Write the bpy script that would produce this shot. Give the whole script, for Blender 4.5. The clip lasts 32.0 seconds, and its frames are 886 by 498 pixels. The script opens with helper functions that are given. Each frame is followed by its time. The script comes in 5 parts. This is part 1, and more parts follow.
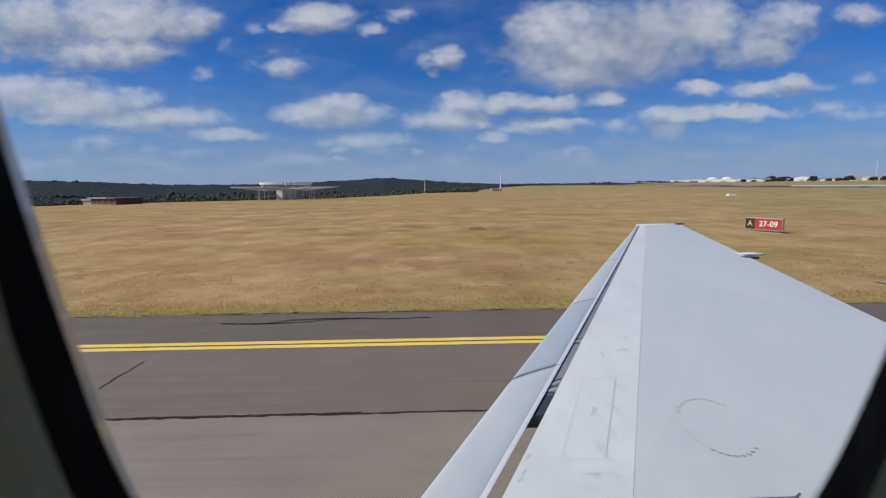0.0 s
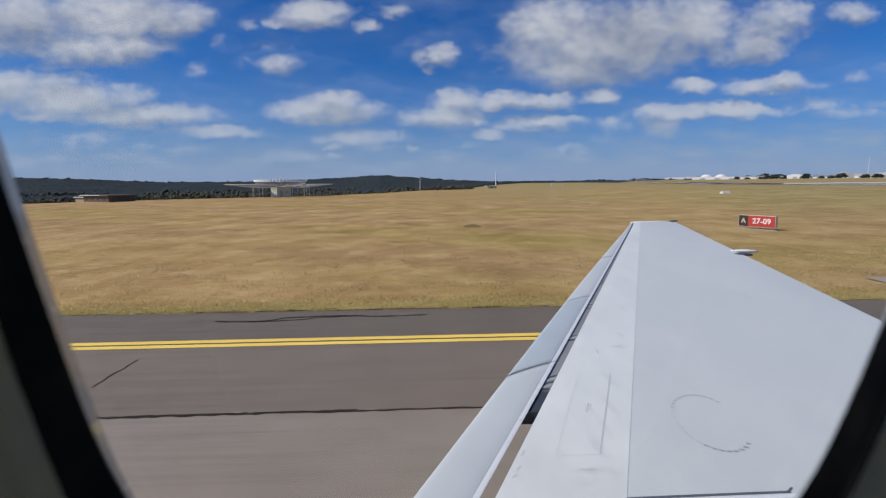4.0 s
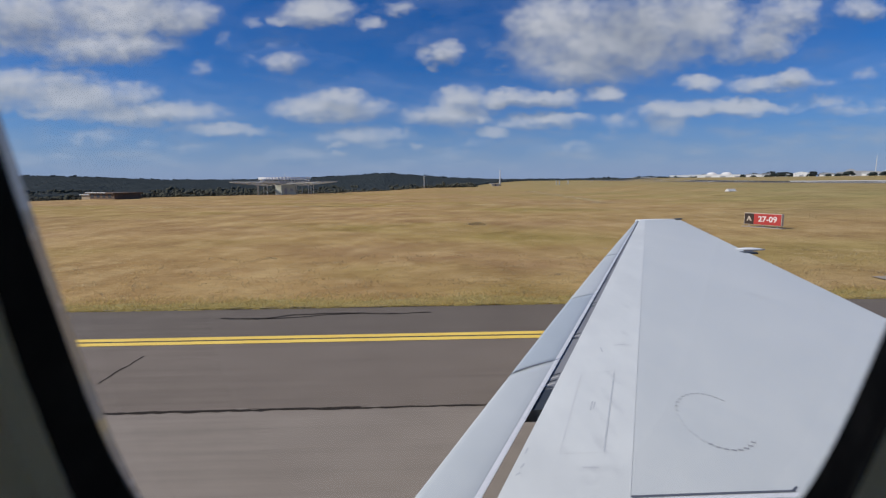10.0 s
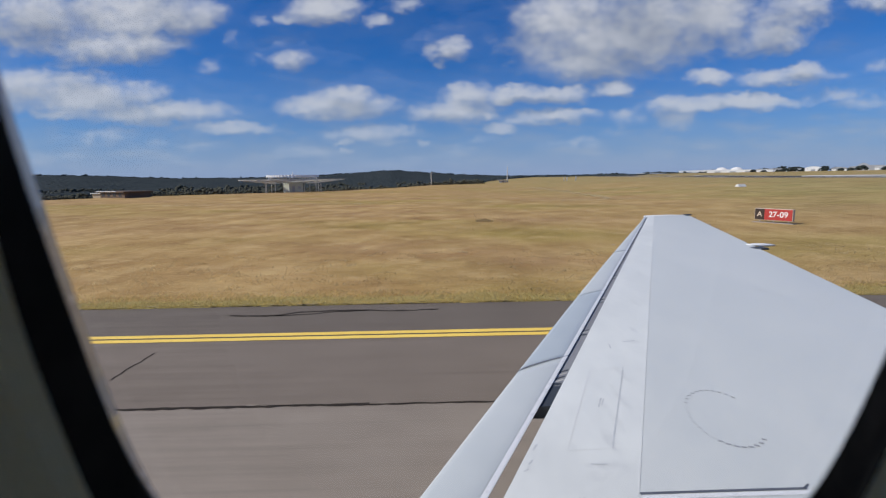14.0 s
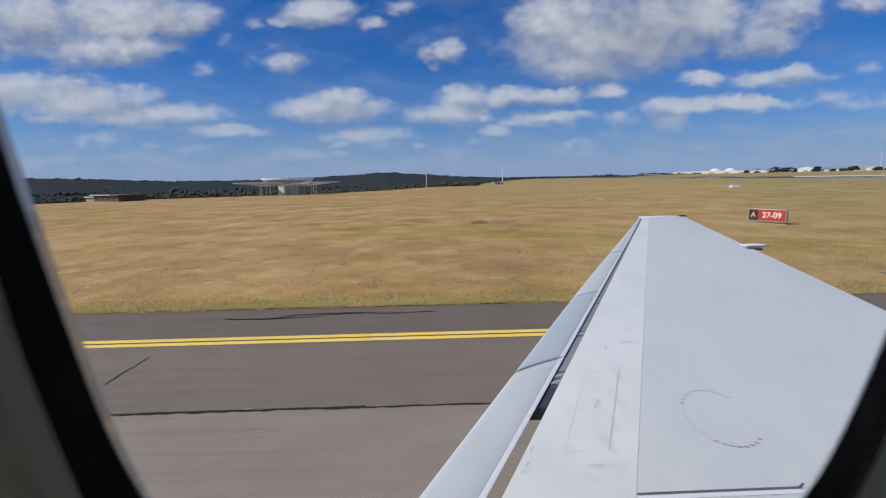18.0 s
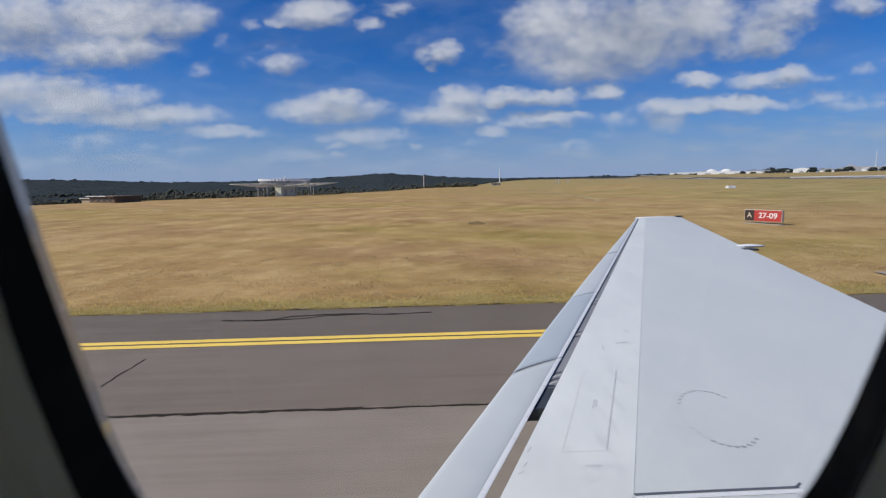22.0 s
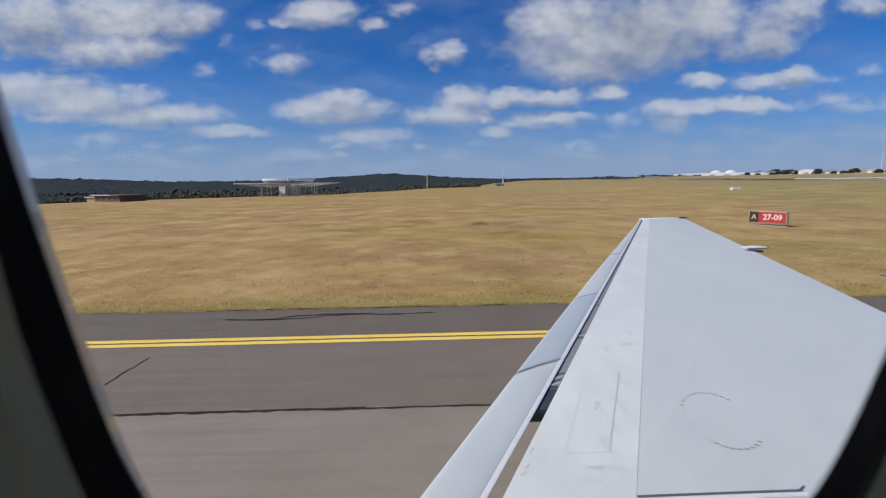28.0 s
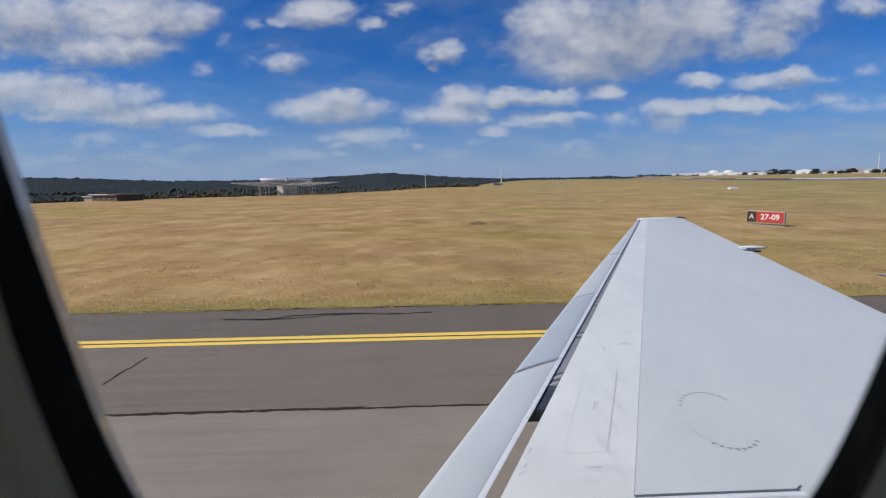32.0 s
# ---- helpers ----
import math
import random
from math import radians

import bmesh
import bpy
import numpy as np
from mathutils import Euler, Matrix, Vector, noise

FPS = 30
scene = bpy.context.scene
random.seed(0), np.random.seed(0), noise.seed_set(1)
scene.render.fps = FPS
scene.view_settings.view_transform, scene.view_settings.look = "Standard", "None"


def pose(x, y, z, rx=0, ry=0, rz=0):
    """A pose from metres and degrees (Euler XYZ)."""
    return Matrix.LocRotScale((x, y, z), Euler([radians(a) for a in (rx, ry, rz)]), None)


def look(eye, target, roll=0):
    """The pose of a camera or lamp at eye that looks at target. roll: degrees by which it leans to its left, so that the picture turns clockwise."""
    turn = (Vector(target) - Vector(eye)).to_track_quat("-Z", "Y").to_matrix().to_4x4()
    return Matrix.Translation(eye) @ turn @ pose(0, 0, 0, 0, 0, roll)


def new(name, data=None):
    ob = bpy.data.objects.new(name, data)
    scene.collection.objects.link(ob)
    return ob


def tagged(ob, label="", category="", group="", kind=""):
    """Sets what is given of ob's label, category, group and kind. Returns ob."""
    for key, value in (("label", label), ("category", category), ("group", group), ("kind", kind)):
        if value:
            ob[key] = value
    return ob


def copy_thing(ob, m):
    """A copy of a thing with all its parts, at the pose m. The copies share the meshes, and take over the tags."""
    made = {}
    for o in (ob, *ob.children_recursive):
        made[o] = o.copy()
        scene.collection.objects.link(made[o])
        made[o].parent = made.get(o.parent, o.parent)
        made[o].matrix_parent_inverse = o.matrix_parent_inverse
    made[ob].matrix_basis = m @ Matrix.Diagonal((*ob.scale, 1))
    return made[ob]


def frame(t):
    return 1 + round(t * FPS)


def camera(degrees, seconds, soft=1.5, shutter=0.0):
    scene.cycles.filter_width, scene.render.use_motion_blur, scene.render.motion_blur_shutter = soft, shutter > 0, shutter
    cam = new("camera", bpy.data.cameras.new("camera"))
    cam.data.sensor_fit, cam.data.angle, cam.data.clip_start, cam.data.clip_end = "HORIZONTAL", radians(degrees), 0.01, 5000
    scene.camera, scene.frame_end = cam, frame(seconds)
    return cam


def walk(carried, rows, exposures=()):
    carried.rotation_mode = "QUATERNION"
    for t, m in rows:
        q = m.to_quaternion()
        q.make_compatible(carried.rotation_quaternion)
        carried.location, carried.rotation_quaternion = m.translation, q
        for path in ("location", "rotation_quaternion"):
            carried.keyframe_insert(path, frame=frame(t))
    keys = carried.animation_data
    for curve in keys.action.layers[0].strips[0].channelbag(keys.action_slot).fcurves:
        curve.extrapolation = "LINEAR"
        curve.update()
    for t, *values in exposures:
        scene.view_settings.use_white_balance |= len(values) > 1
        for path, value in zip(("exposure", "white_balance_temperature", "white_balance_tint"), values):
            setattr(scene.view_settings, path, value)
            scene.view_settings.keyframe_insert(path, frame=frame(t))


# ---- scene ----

# ================= camera =================
# x runs aft along the taxiway, y out of the cabin window over the wing, z up.
EYE = (0.0, 0.0, 3.3)
YAW = -1.95
cam = camera(85.2, 32.0, soft=1.25)
# a small telephone lens set on the wing: the window's rim, a hand's width away, is soft
cam.data.dof.use_dof, cam.data.dof.focus_distance, cam.data.dof.aperture_fstop = True, 7.0, 8.0
PATH = [
    (0.0, -0.0001, 0, 0.0021, -7.35, 0.51, -0.07),
    (0.5, -0.0000, 0, 0.0021, -7.42, 0.47, -0.10),
    (1.0, 0.0001, 0, 0.0021, -7.45, 0.43, -0.21),
    (1.5, 0.0002, 0, 0.0021, -7.46, 0.43, -0.36),
    (2.0, 0.0003, 0, 0.0021, -7.49, 0.43, -0.45),
    (2.5, 0.0004, 0, 0.0015, -7.52, 0.47, -0.51),
    (3.0, 0.0006, 0, 0.0009, -7.54, 0.53, -0.62),
    (3.5, 0.0007, 0, 0.0003, -7.60, 0.54, -0.72),
    (5.5, 0.0003, 0, 0.0004, -7.76, 0.29, 0.05),
    (6.0, 0.0002, 0, 0.0005, -7.74, 0.38, 0.18),
    (6.5, 0.0002, 0, 0.0006, -7.72, 0.50, 0.21),
    (7.0, 0.0003, 0, 0.0008, -7.66, 0.60, 0.18),
    (7.5, 0.0004, 0, 0.0010, -7.60, 0.61, 0.16),
    (8.0, 0.0004, 0, 0.0011, -7.64, 0.56, 0.16),
    (8.5, 0.0006, 0, 0.0008, -7.71, 0.54, 0.16),
    (9.0, 0.0007, 0, 0.0006, -7.73, 0.54, 0.14),
    (9.5, 0.0008, 0, 0.0003, -7.80, 0.50, 0.01),
    (10.0, 0.0009, 0, 0.0000, -7.93, 0.46, -0.15),
    (10.5, 0.0010, 0, -0.0005, -8.00, 0.42, -0.24),
    (11.0, 0.0011, 0, -0.0010, -8.00, 0.43, -0.32),
    (11.5, 0.0013, 0, -0.0014, -8.04, 0.53, -0.40),
    (12.0, 0.0014, 0, -0.0019, -8.06, 0.63, -0.39),
    (12.5, 0.0013, 0, -0.0018, -8.07, 0.60, -0.16),
    (13.0, 0.0011, 0, -0.0016, -8.19, 0.58, 0.26),
    (13.5, 0.0010, 0, -0.0014, -8.28, 0.69, 0.56),
    (14.0, 0.0009, 0, -0.0013, -8.28, 0.80, 0.69),
    (14.5, 0.0009, 0, -0.0012, -8.27, 0.84, 0.74),
    (16.5, 0.0010, 0, -0.0007, -8.11, 0.81, 0.38),
    (17.0, 0.0011, 0, -0.0006, -8.10, 1.01, 0.28),
    (17.5, 0.0011, 0, -0.0009, -8.03, 1.10, 0.19),
    (18.0, 0.0011, 0, -0.0012, -8.05, 1.03, 0.15),
    (18.5, 0.0011, 0, -0.0015, -8.08, 0.93, 0.16),
    (19.0, 0.0011, 0, -0.0018, -8.11, 0.98, 0.12),
    (19.5, 0.0010, 0, -0.0013, -8.07, 1.09, 0.04),
    (20.0, 0.0009, 0, -0.0009, -8.03, 1.15, -0.05),
    (20.5, 0.0009, 0, -0.0004, -8.02, 1.13, -0.10),
    (21.0, 0.0008, 0, 0.0000, -8.02, 1.06, -0.12),
    (21.5, 0.0007, 0, -0.0002, -8.01, 1.04, -0.15),
    (22.0, 0.0005, 0, -0.0005, -7.95, 1.07, -0.18),
    (22.5, 0.0004, 0, -0.0007, -7.92, 1.05, -0.19),
    (23.0, 0.0003, 0, -0.0010, -7.91, 0.98, -0.14),
    (23.5, 0.0003, 0, -0.0006, -7.92, 0.95, -0.09),
    (24.0, 0.0003, 0, -0.0002, -7.92, 0.94, -0.01),
    (24.5, 0.0003, 0, 0.0001, -7.88, 0.96, 0.15),
    (25.0, 0.0004, 0, 0.0005, -7.86, 0.97, 0.27),
    (25.5, 0.0003, 0, 0.0004, -7.87, 0.92, 0.28),
    (27.5, -0.0001, 0, 0.0001, -7.90, 0.85, -0.00),
    (28.0, -0.0002, 0, 0.0000, -7.91, 0.86, 0.22),
    (28.5, -0.0001, 0, 0.0000, -7.90, 0.88, 0.40),
    (29.0, -0.0000, 0, 0.0000, -7.93, 0.84, 0.53),
    (29.5, 0.0001, 0, 0.0001, -7.97, 0.83, 0.60),
    (30.0, 0.0003, 0, 0.0002, -7.97, 0.87, 0.57),
    (30.5, 0.0004, 0, 0.0007, -8.04, 0.85, 0.44),
    (31.0, 0.0004, 0, 0.0013, -8.05, 0.81, 0.28),
    (31.5, 0.0006, 0, 0.0019, -7.95, 0.80, 0.14),
    (32.0, 0.0007, 0, 0.0026, -7.96, 0.82, 0.02),
]
walk(cam, [(t, pose(EYE[0] + dx, EYE[1] + dy, EYE[2] + dz, 90 + tilt, lean, YAW + turn))
           for t, dx, dy, dz, tilt, lean, turn in PATH],
     [(0.0, -0.05), (6.0, -0.08), (10.0, -0.12), (11.5, -0.02), (13.0, 0.0), (32.0, 0.0)])

# ================= sky, clouds, sun =================
SUN_EL, SUN_AZ = 42.0, -101.0     # degrees; azimuth from +y towards +x
world = bpy.data.worlds.new("sky")
scene.world = world
world.use_nodes = True
WN = world.node_tree
WN.nodes.clear()


def wire(tree, a, b):
    tree.links.new(a, b)


def calc(tree, op, a, b=None, c=None, clamp=False):
    n = tree.nodes.new("ShaderNodeMath")
    n.operation, n.use_clamp = op, clamp
    for i, v in enumerate((a, b, c)):
        if v is None:
            continue
        if isinstance(v, (int, float)):
            n.inputs[i].default_value = v
        else:
            wire(tree, v, n.inputs[i])
    return n.outputs[0]


def vcalc(tree, op, a, b=None, c=None, out=0):
    n = tree.nodes.new("ShaderNodeVectorMath")
    n.operation = op
    for i, v in enumerate((a, b, c)):
        if v is None:
            continue
        if isinstance(v, (tuple, list)):
            n.inputs[i].default_value = v
        else:
            wire(tree, v, n.inputs[i])
    return n.outputs[out]


def fractal(tree, vec, scale, detail=5, rough=0.55, colour=False):
    n = tree.nodes.new("ShaderNodeTexNoise")
    n.inputs["Scale"].default_value, n.inputs["Detail"].default_value = scale, detail
    n.inputs["Roughness"].default_value = rough
    if vec is not None:
        wire(tree, vec, n.inputs["Vector"])
    return n.outputs[1 if colour else 0]


def ramp(tree, fac, *stops):
    n = tree.nodes.new("ShaderNodeValToRGB")
    el = n.color_ramp.elements
    while len(el) < len(stops):
        el.new(0.5)
    for e, (p, col) in zip(el, stops):
        e.position = p
        e.color = (*col, 1) if isinstance(col, tuple) else (col, col, col, 1)
    if not isinstance(fac, (int, float)):
        wire(tree, fac, n.inputs[0])
    return n.outputs[0]


def blend(tree, fac, a, b, mode="MIX"):
    n = tree.nodes.new("ShaderNodeMix")
    n.data_type, n.blend_type = "RGBA", mode
    for k, v in ((0, fac), (6, a), (7, b)):
        if isinstance(v, (int, float)):
            n.inputs[k].default_value = v
        elif isinstance(v, tuple):
            n.inputs[k].default_value = (*v, 1)
        else:
            wire(tree, v, n.inputs[k])
    return n.outputs[2]


# clouds: soft lobes on the sky, each with its place, width, height and density
LOBES = []


def cloud(u, v, a, b, k):
    LOBES.append((u, v, a, b, k))


cloud(-0.815, 0.325, 0.135, 0.048, 1.00)
cloud(-0.656, 0.333, 0.146, 0.042, 1.00)
cloud(-0.545, 0.325, 0.084, 0.030, 1.00)
cloud(-0.674, 0.274, 0.125, 0.028, 1.00)
cloud(-0.832, 0.282, 0.068, 0.021, 0.80)
cloud(-0.869, 0.265, 0.034, 0.013, 0.60)
cloud(-0.758, 0.240, 0.080, 0.011, 0.50)
cloud(-0.822, 0.190, 0.138, 0.035, 1.00)
cloud(-0.732, 0.172, 0.127, 0.031, 1.00)
cloud(-0.597, 0.142, 0.127, 0.020, 1.00)
cloud(-0.805, 0.144, 0.052, 0.011, 0.90)
cloud(-0.655, 0.137, 0.069, 0.016, 1.00)
cloud(-0.700, 0.098, 0.064, 0.018, 0.60)
cloud(-0.638, 0.078, 0.058, 0.011, 0.40)
cloud(-0.798, 0.057, 0.026, 0.007, 0.60)
cloud(-0.449, 0.108, 0.076, 0.012, 0.95)
cloud(-0.480, 0.228, 0.023, 0.013, 0.40)
cloud(-0.434, 0.276, 0.020, 0.019, 0.40)
cloud(-0.315, 0.239, 0.043, 0.019, 0.70)
cloud(-0.372, 0.315, 0.016, 0.010, 0.30)
cloud(-0.376, 0.245, 0.029, 0.011, 0.40)
cloud(-0.251, 0.332, 0.062, 0.025, 1.00)
cloud(-0.316, 0.318, 0.025, 0.011, 0.70)
cloud(-0.137, 0.311, 0.029, 0.011, 0.60)
cloud(-0.092, 0.338, 0.031, 0.015, 0.75)
cloud(-0.004, 0.255, 0.036, 0.021, 0.90)
cloud(-0.019, 0.228, 0.014, 0.010, 0.55)
cloud(-0.034, 0.279, 0.018, 0.009, 0.35)
cloud(-0.226, 0.148, 0.096, 0.022, 1.00)
cloud(-0.214, 0.169, 0.051, 0.015, 1.00)
cloud(-0.286, 0.140, 0.040, 0.013, 0.85)
cloud(-0.167, 0.096, 0.098, 0.017, 0.75)
cloud(-0.214, 0.077, 0.021, 0.008, 0.80)
cloud(-0.059, 0.074, 0.018, 0.007, 0.70)
cloud(-0.285, 0.062, 0.037, 0.009, 0.50)
cloud(-0.215, 0.057, 0.016, 0.006, 0.70)
cloud(-0.116, 0.075, 0.046, 0.009, 0.50)
cloud(0.011, 0.135, 0.071, 0.021, 1.00)
cloud(0.036, 0.163, 0.043, 0.019, 1.00)
cloud(0.068, 0.130, 0.028, 0.012, 0.80)
cloud(0.164, 0.164, 0.093, 0.015, 1.00)
cloud(0.209, 0.170, 0.051, 0.012, 1.00)
cloud(0.122, 0.174, 0.034, 0.011, 0.90)
cloud(0.199, 0.120, 0.080, 0.014, 0.90)
cloud(0.250, 0.128, 0.040, 0.010, 0.85)
cloud(0.102, 0.100, 0.031, 0.012, 0.85)
cloud(0.068, 0.081, 0.032, 0.010, 0.50)
cloud(0.302, 0.271, 0.150, 0.064, 1.00)
cloud(0.224, 0.307, 0.089, 0.040, 1.00)
cloud(0.281, 0.226, 0.078, 0.028, 1.00)
cloud(0.412, 0.288, 0.116, 0.055, 1.00)
cloud(0.505, 0.307, 0.082, 0.050, 1.00)
cloud(0.381, 0.232, 0.078, 0.021, 0.80)
cloud(0.645, 0.300, 0.070, 0.040, 0.85)
cloud(0.690, 0.326, 0.050, 0.024, 0.80)
cloud(0.569, 0.253, 0.050, 0.021, 0.70)
cloud(0.629, 0.268, 0.055, 0.030, 0.90)
cloud(0.130, 0.271, 0.016, 0.027, 0.50)
cloud(0.124, 0.229, 0.020, 0.011, 0.40)
cloud(0.512, 0.190, 0.038, 0.014, 0.95)
cloud(0.328, 0.173, 0.036, 0.015, 0.95)
cloud(0.668, 0.189, 0.087, 0.014, 0.90)
cloud(0.697, 0.201, 0.045, 0.012, 0.95)
cloud(0.608, 0.177, 0.034, 0.010, 0.70)
cloud(0.447, 0.138, 0.052, 0.017, 0.95)
cloud(0.454, 0.114, 0.032, 0.016, 0.80)
cloud(0.565, 0.142, 0.118, 0.013, 1.00)
cloud(0.633, 0.142, 0.062, 0.010, 0.95)
cloud(0.542, 0.153, 0.028, 0.009, 0.85)
cloud(0.347, 0.116, 0.041, 0.016, 0.50)
cloud(0.461, 0.095, 0.028, 0.009, 0.50)
cloud(0.772, 0.153, 0.043, 0.011, 0.60)
cloud(0.812, 0.136, 0.056, 0.013, 0.60)
cloud(0.844, 0.206, 0.033, 0.011, 0.40)
cloud(0.815, 0.327, 0.049, 0.017, 0.70)
cloud(0.873, 0.140, 0.034, 0.010, 0.50)
cloud(0.262, 0.069, 0.037, 0.008, 0.50)
cloud(0.056, 0.061, 0.030, 0.009, 0.35)
cloud(0.330, 0.091, 0.032, 0.010, 0.35)
cloud(-0.475, 0.075, 0.042, 0.007, 0.35)
cloud(-0.583, 0.046, 0.070, 0.009, 0.30)
cloud(-0.106, 0.038, 0.093, 0.008, 0.30)


group = bpy.data.node_groups.new("cloud_lobes", "ShaderNodeTree")
group.interface.new_socket("Place", in_out="INPUT", socket_type="NodeSocketVector")
group.interface.new_socket("Density", in_out="OUTPUT", socket_type="NodeSocketFloat")
g_in, g_out = group.nodes.new("NodeGroupInput"), group.nodes.new("NodeGroupOutput")
total = None
for u, v, a, b, k in LOBES:
    p = vcalc(group, "MULTIPLY_ADD", g_in.outputs[0], (1 / (a * (0.90 + 0.38 * k)), 1 / (b * (0.92 + 0.42 * k)), 0), (-u / (a * (0.90 + 0.38 * k)), -v / (b * (0.92 + 0.42 * k)), 0))
    d = calc(group, "MULTIPLY_ADD", vcalc(group, "DOT_PRODUCT", p, p, out=1), -k, k - 0.45 * (1 - k))
    total = d if total is None else calc(group, "SMOOTH_MAX", total, d, 0.25)
wire(group, total, g_out.inputs[0])

coord = WN.nodes.new("ShaderNodeTexCoord").outputs["Generated"]
ca, sa = math.cos(radians(YAW - 0.3)), math.sin(radians(YAW - 0.3))
ahead = calc(WN, "MAXIMUM", vcalc(WN, "DOT_PRODUCT", coord, (-sa, ca, 0), out=1), 0.02)
side = vcalc(WN, "DOT_PRODUCT", coord, (ca, sa, 0), out=1)
rise = vcalc(WN, "DOT_PRODUCT", coord, (0, 0, 1), out=1)
uv = WN.nodes.new("ShaderNodeCombineXYZ")
wire(WN, calc(WN, "DIVIDE", side, ahead), uv.inputs[0])
wire(WN, calc(WN, "DIVIDE", rise, ahead), uv.inputs[1])
uv = uv.outputs[0]
warp = vcalc(WN, "MULTIPLY_ADD", vcalc(WN, "SUBTRACT", fractal(WN, vcalc(WN, "MULTIPLY", uv, (1, 1.6, 1)), 13, 4, 0.6, True), (0.5, 0.5, 0.5)), (0.050, 0.030, 0), uv)
curl = vcalc(WN, "SUBTRACT", fractal(WN, vcalc(WN, "MULTIPLY", uv, (1, 1.5, 1)), 32, 3, 0.55, True), (0.5, 0.5, 0.5))
warp = vcalc(WN, "MULTIPLY_ADD", curl, (0.034, 0.022, 0), warp)


def lobes(vec):
    n = WN.nodes.new("ShaderNodeGroup")
    n.node_tree = group
    wire(WN, vec, n.inputs[0])
    return n.outputs[0]


body = lobes(warp)
above = lobes(vcalc(WN, "ADD", warp, (-0.004, 0.022, 0)))
fluff = fractal(WN, vcalc(WN, "MULTIPLY", uv, (1, 1.5, 1)), 14, 6, 0.55)
fine = fractal(WN, vcalc(WN, "MULTIPLY", uv, (1, 1.5, 1)), 34, 4, 0.52)
dens = calc(WN, "ADD", body, calc(WN, "MULTIPLY_ADD", fluff, 1.5, -0.80))
dens = calc(WN, "ADD", dens, calc(WN, "MULTIPLY_ADD", fine, 0.85, -0.42))
veil = fractal(WN, vcalc(WN, "MULTIPLY", uv, (0.8, 2.2, 1)), 6, 5, 0.6)
dens = calc(WN, "MAXIMUM", dens, calc(WN, "MULTIPLY_ADD", veil, 2.2, -1.55))
puffs = fractal(WN, vcalc(WN, "MULTIPLY", uv, (0.9, 3.2, 1)), 9, 6, 0.6)
dens = calc(WN, "MAXIMUM", dens, calc(WN, "MULTIPLY_ADD", rise, -5.5, calc(WN, "MULTIPLY_ADD", puffs, 2.8, -1.12)))
cover = ramp(WN, calc(WN, "MULTIPLY_ADD", dens, 0.5, 0.5), (0.14, 0.0), (0.36, 0.08), (0.52, 0.27), (0.67, 0.54), (0.86, 0.80), (1.1, 0.93))
# sunlit tops, grey undersides and cores
core = fractal(WN, vcalc(WN, "MULTIPLY", uv, (1, 1.7, 1)), 6.5, 4, 0.5)
light = calc(WN, "MULTIPLY_ADD", calc(WN, "SUBTRACT", body, above), 0.75, 0.52)
light = calc(WN, "ADD", light, calc(WN, "MULTIPLY_ADD", core, 1.5, -0.75))
light = calc(WN, "ADD", light, calc(WN, "MULTIPLY_ADD", fluff, 0.7, -0.35))
light = calc(WN, "ADD", light, calc(WN, "MULTIPLY_ADD", fine, 0.25, -0.125))
tone = ramp(WN, light, (0.1, (0.25, 0.28, 0.34)), (0.5, (0.395, 0.425, 0.485)), (0.95, (0.59, 0.61, 0.66)))
low = ramp(WN, rise, (0.0, 1.0), (0.13, 0.35), (0.22, 0.0))
tone = blend(WN, low, tone, (0.42, 0.49, 0.61))
cover = calc(WN, "MULTIPLY", cover, ramp(WN, rise, (0.005, 0.0), (0.05, 0.70), (0.12, 0.95)))
sky = WN.nodes.new("ShaderNodeTexSky")
sky.sky_type, sky.sun_disc = "NISHITA", False
sky.sun_elevation, sky.sun_rotation = radians(SUN_EL), radians(SUN_AZ)
sky.air_density, sky.dust_density, sky.ozone_density = 1.0, 0.6, 2.0
clear = vcalc(WN, "MULTIPLY", sky.outputs[0], (0.0118, 0.0440, 0.0935))
haze = ramp(WN, rise, (0.0, 0.92), (0.035, 0.72), (0.10, 0.28), (0.22, 0.0))
clear = blend(WN, haze, clear, (0.285, 0.37, 0.575))
shown = blend(WN, cover, clear, tone)
bg = WN.nodes.new("ShaderNodeBackground")
wire(WN, shown, bg.inputs[0])
bg.inputs[1].default_value = 1.0
wo = WN.nodes.new("ShaderNodeOutputWorld")
wire(WN, bg.outputs[0], wo.inputs[0])

sun = new("sun", bpy.data.lights.new("sun", "SUN"))
sun.data.energy, sun.data.angle, sun.data.color = 4.3, radians(0.53), (1.0, 0.94, 0.83)
sd = Vector((math.sin(radians(SUN_AZ)) * math.cos(radians(SUN_EL)), math.cos(radians(SUN_AZ)) * math.cos(radians(SUN_EL)), math.sin(radians(SUN_EL))))
sun.matrix_world = look(sd * 60, (0, 0, 0))


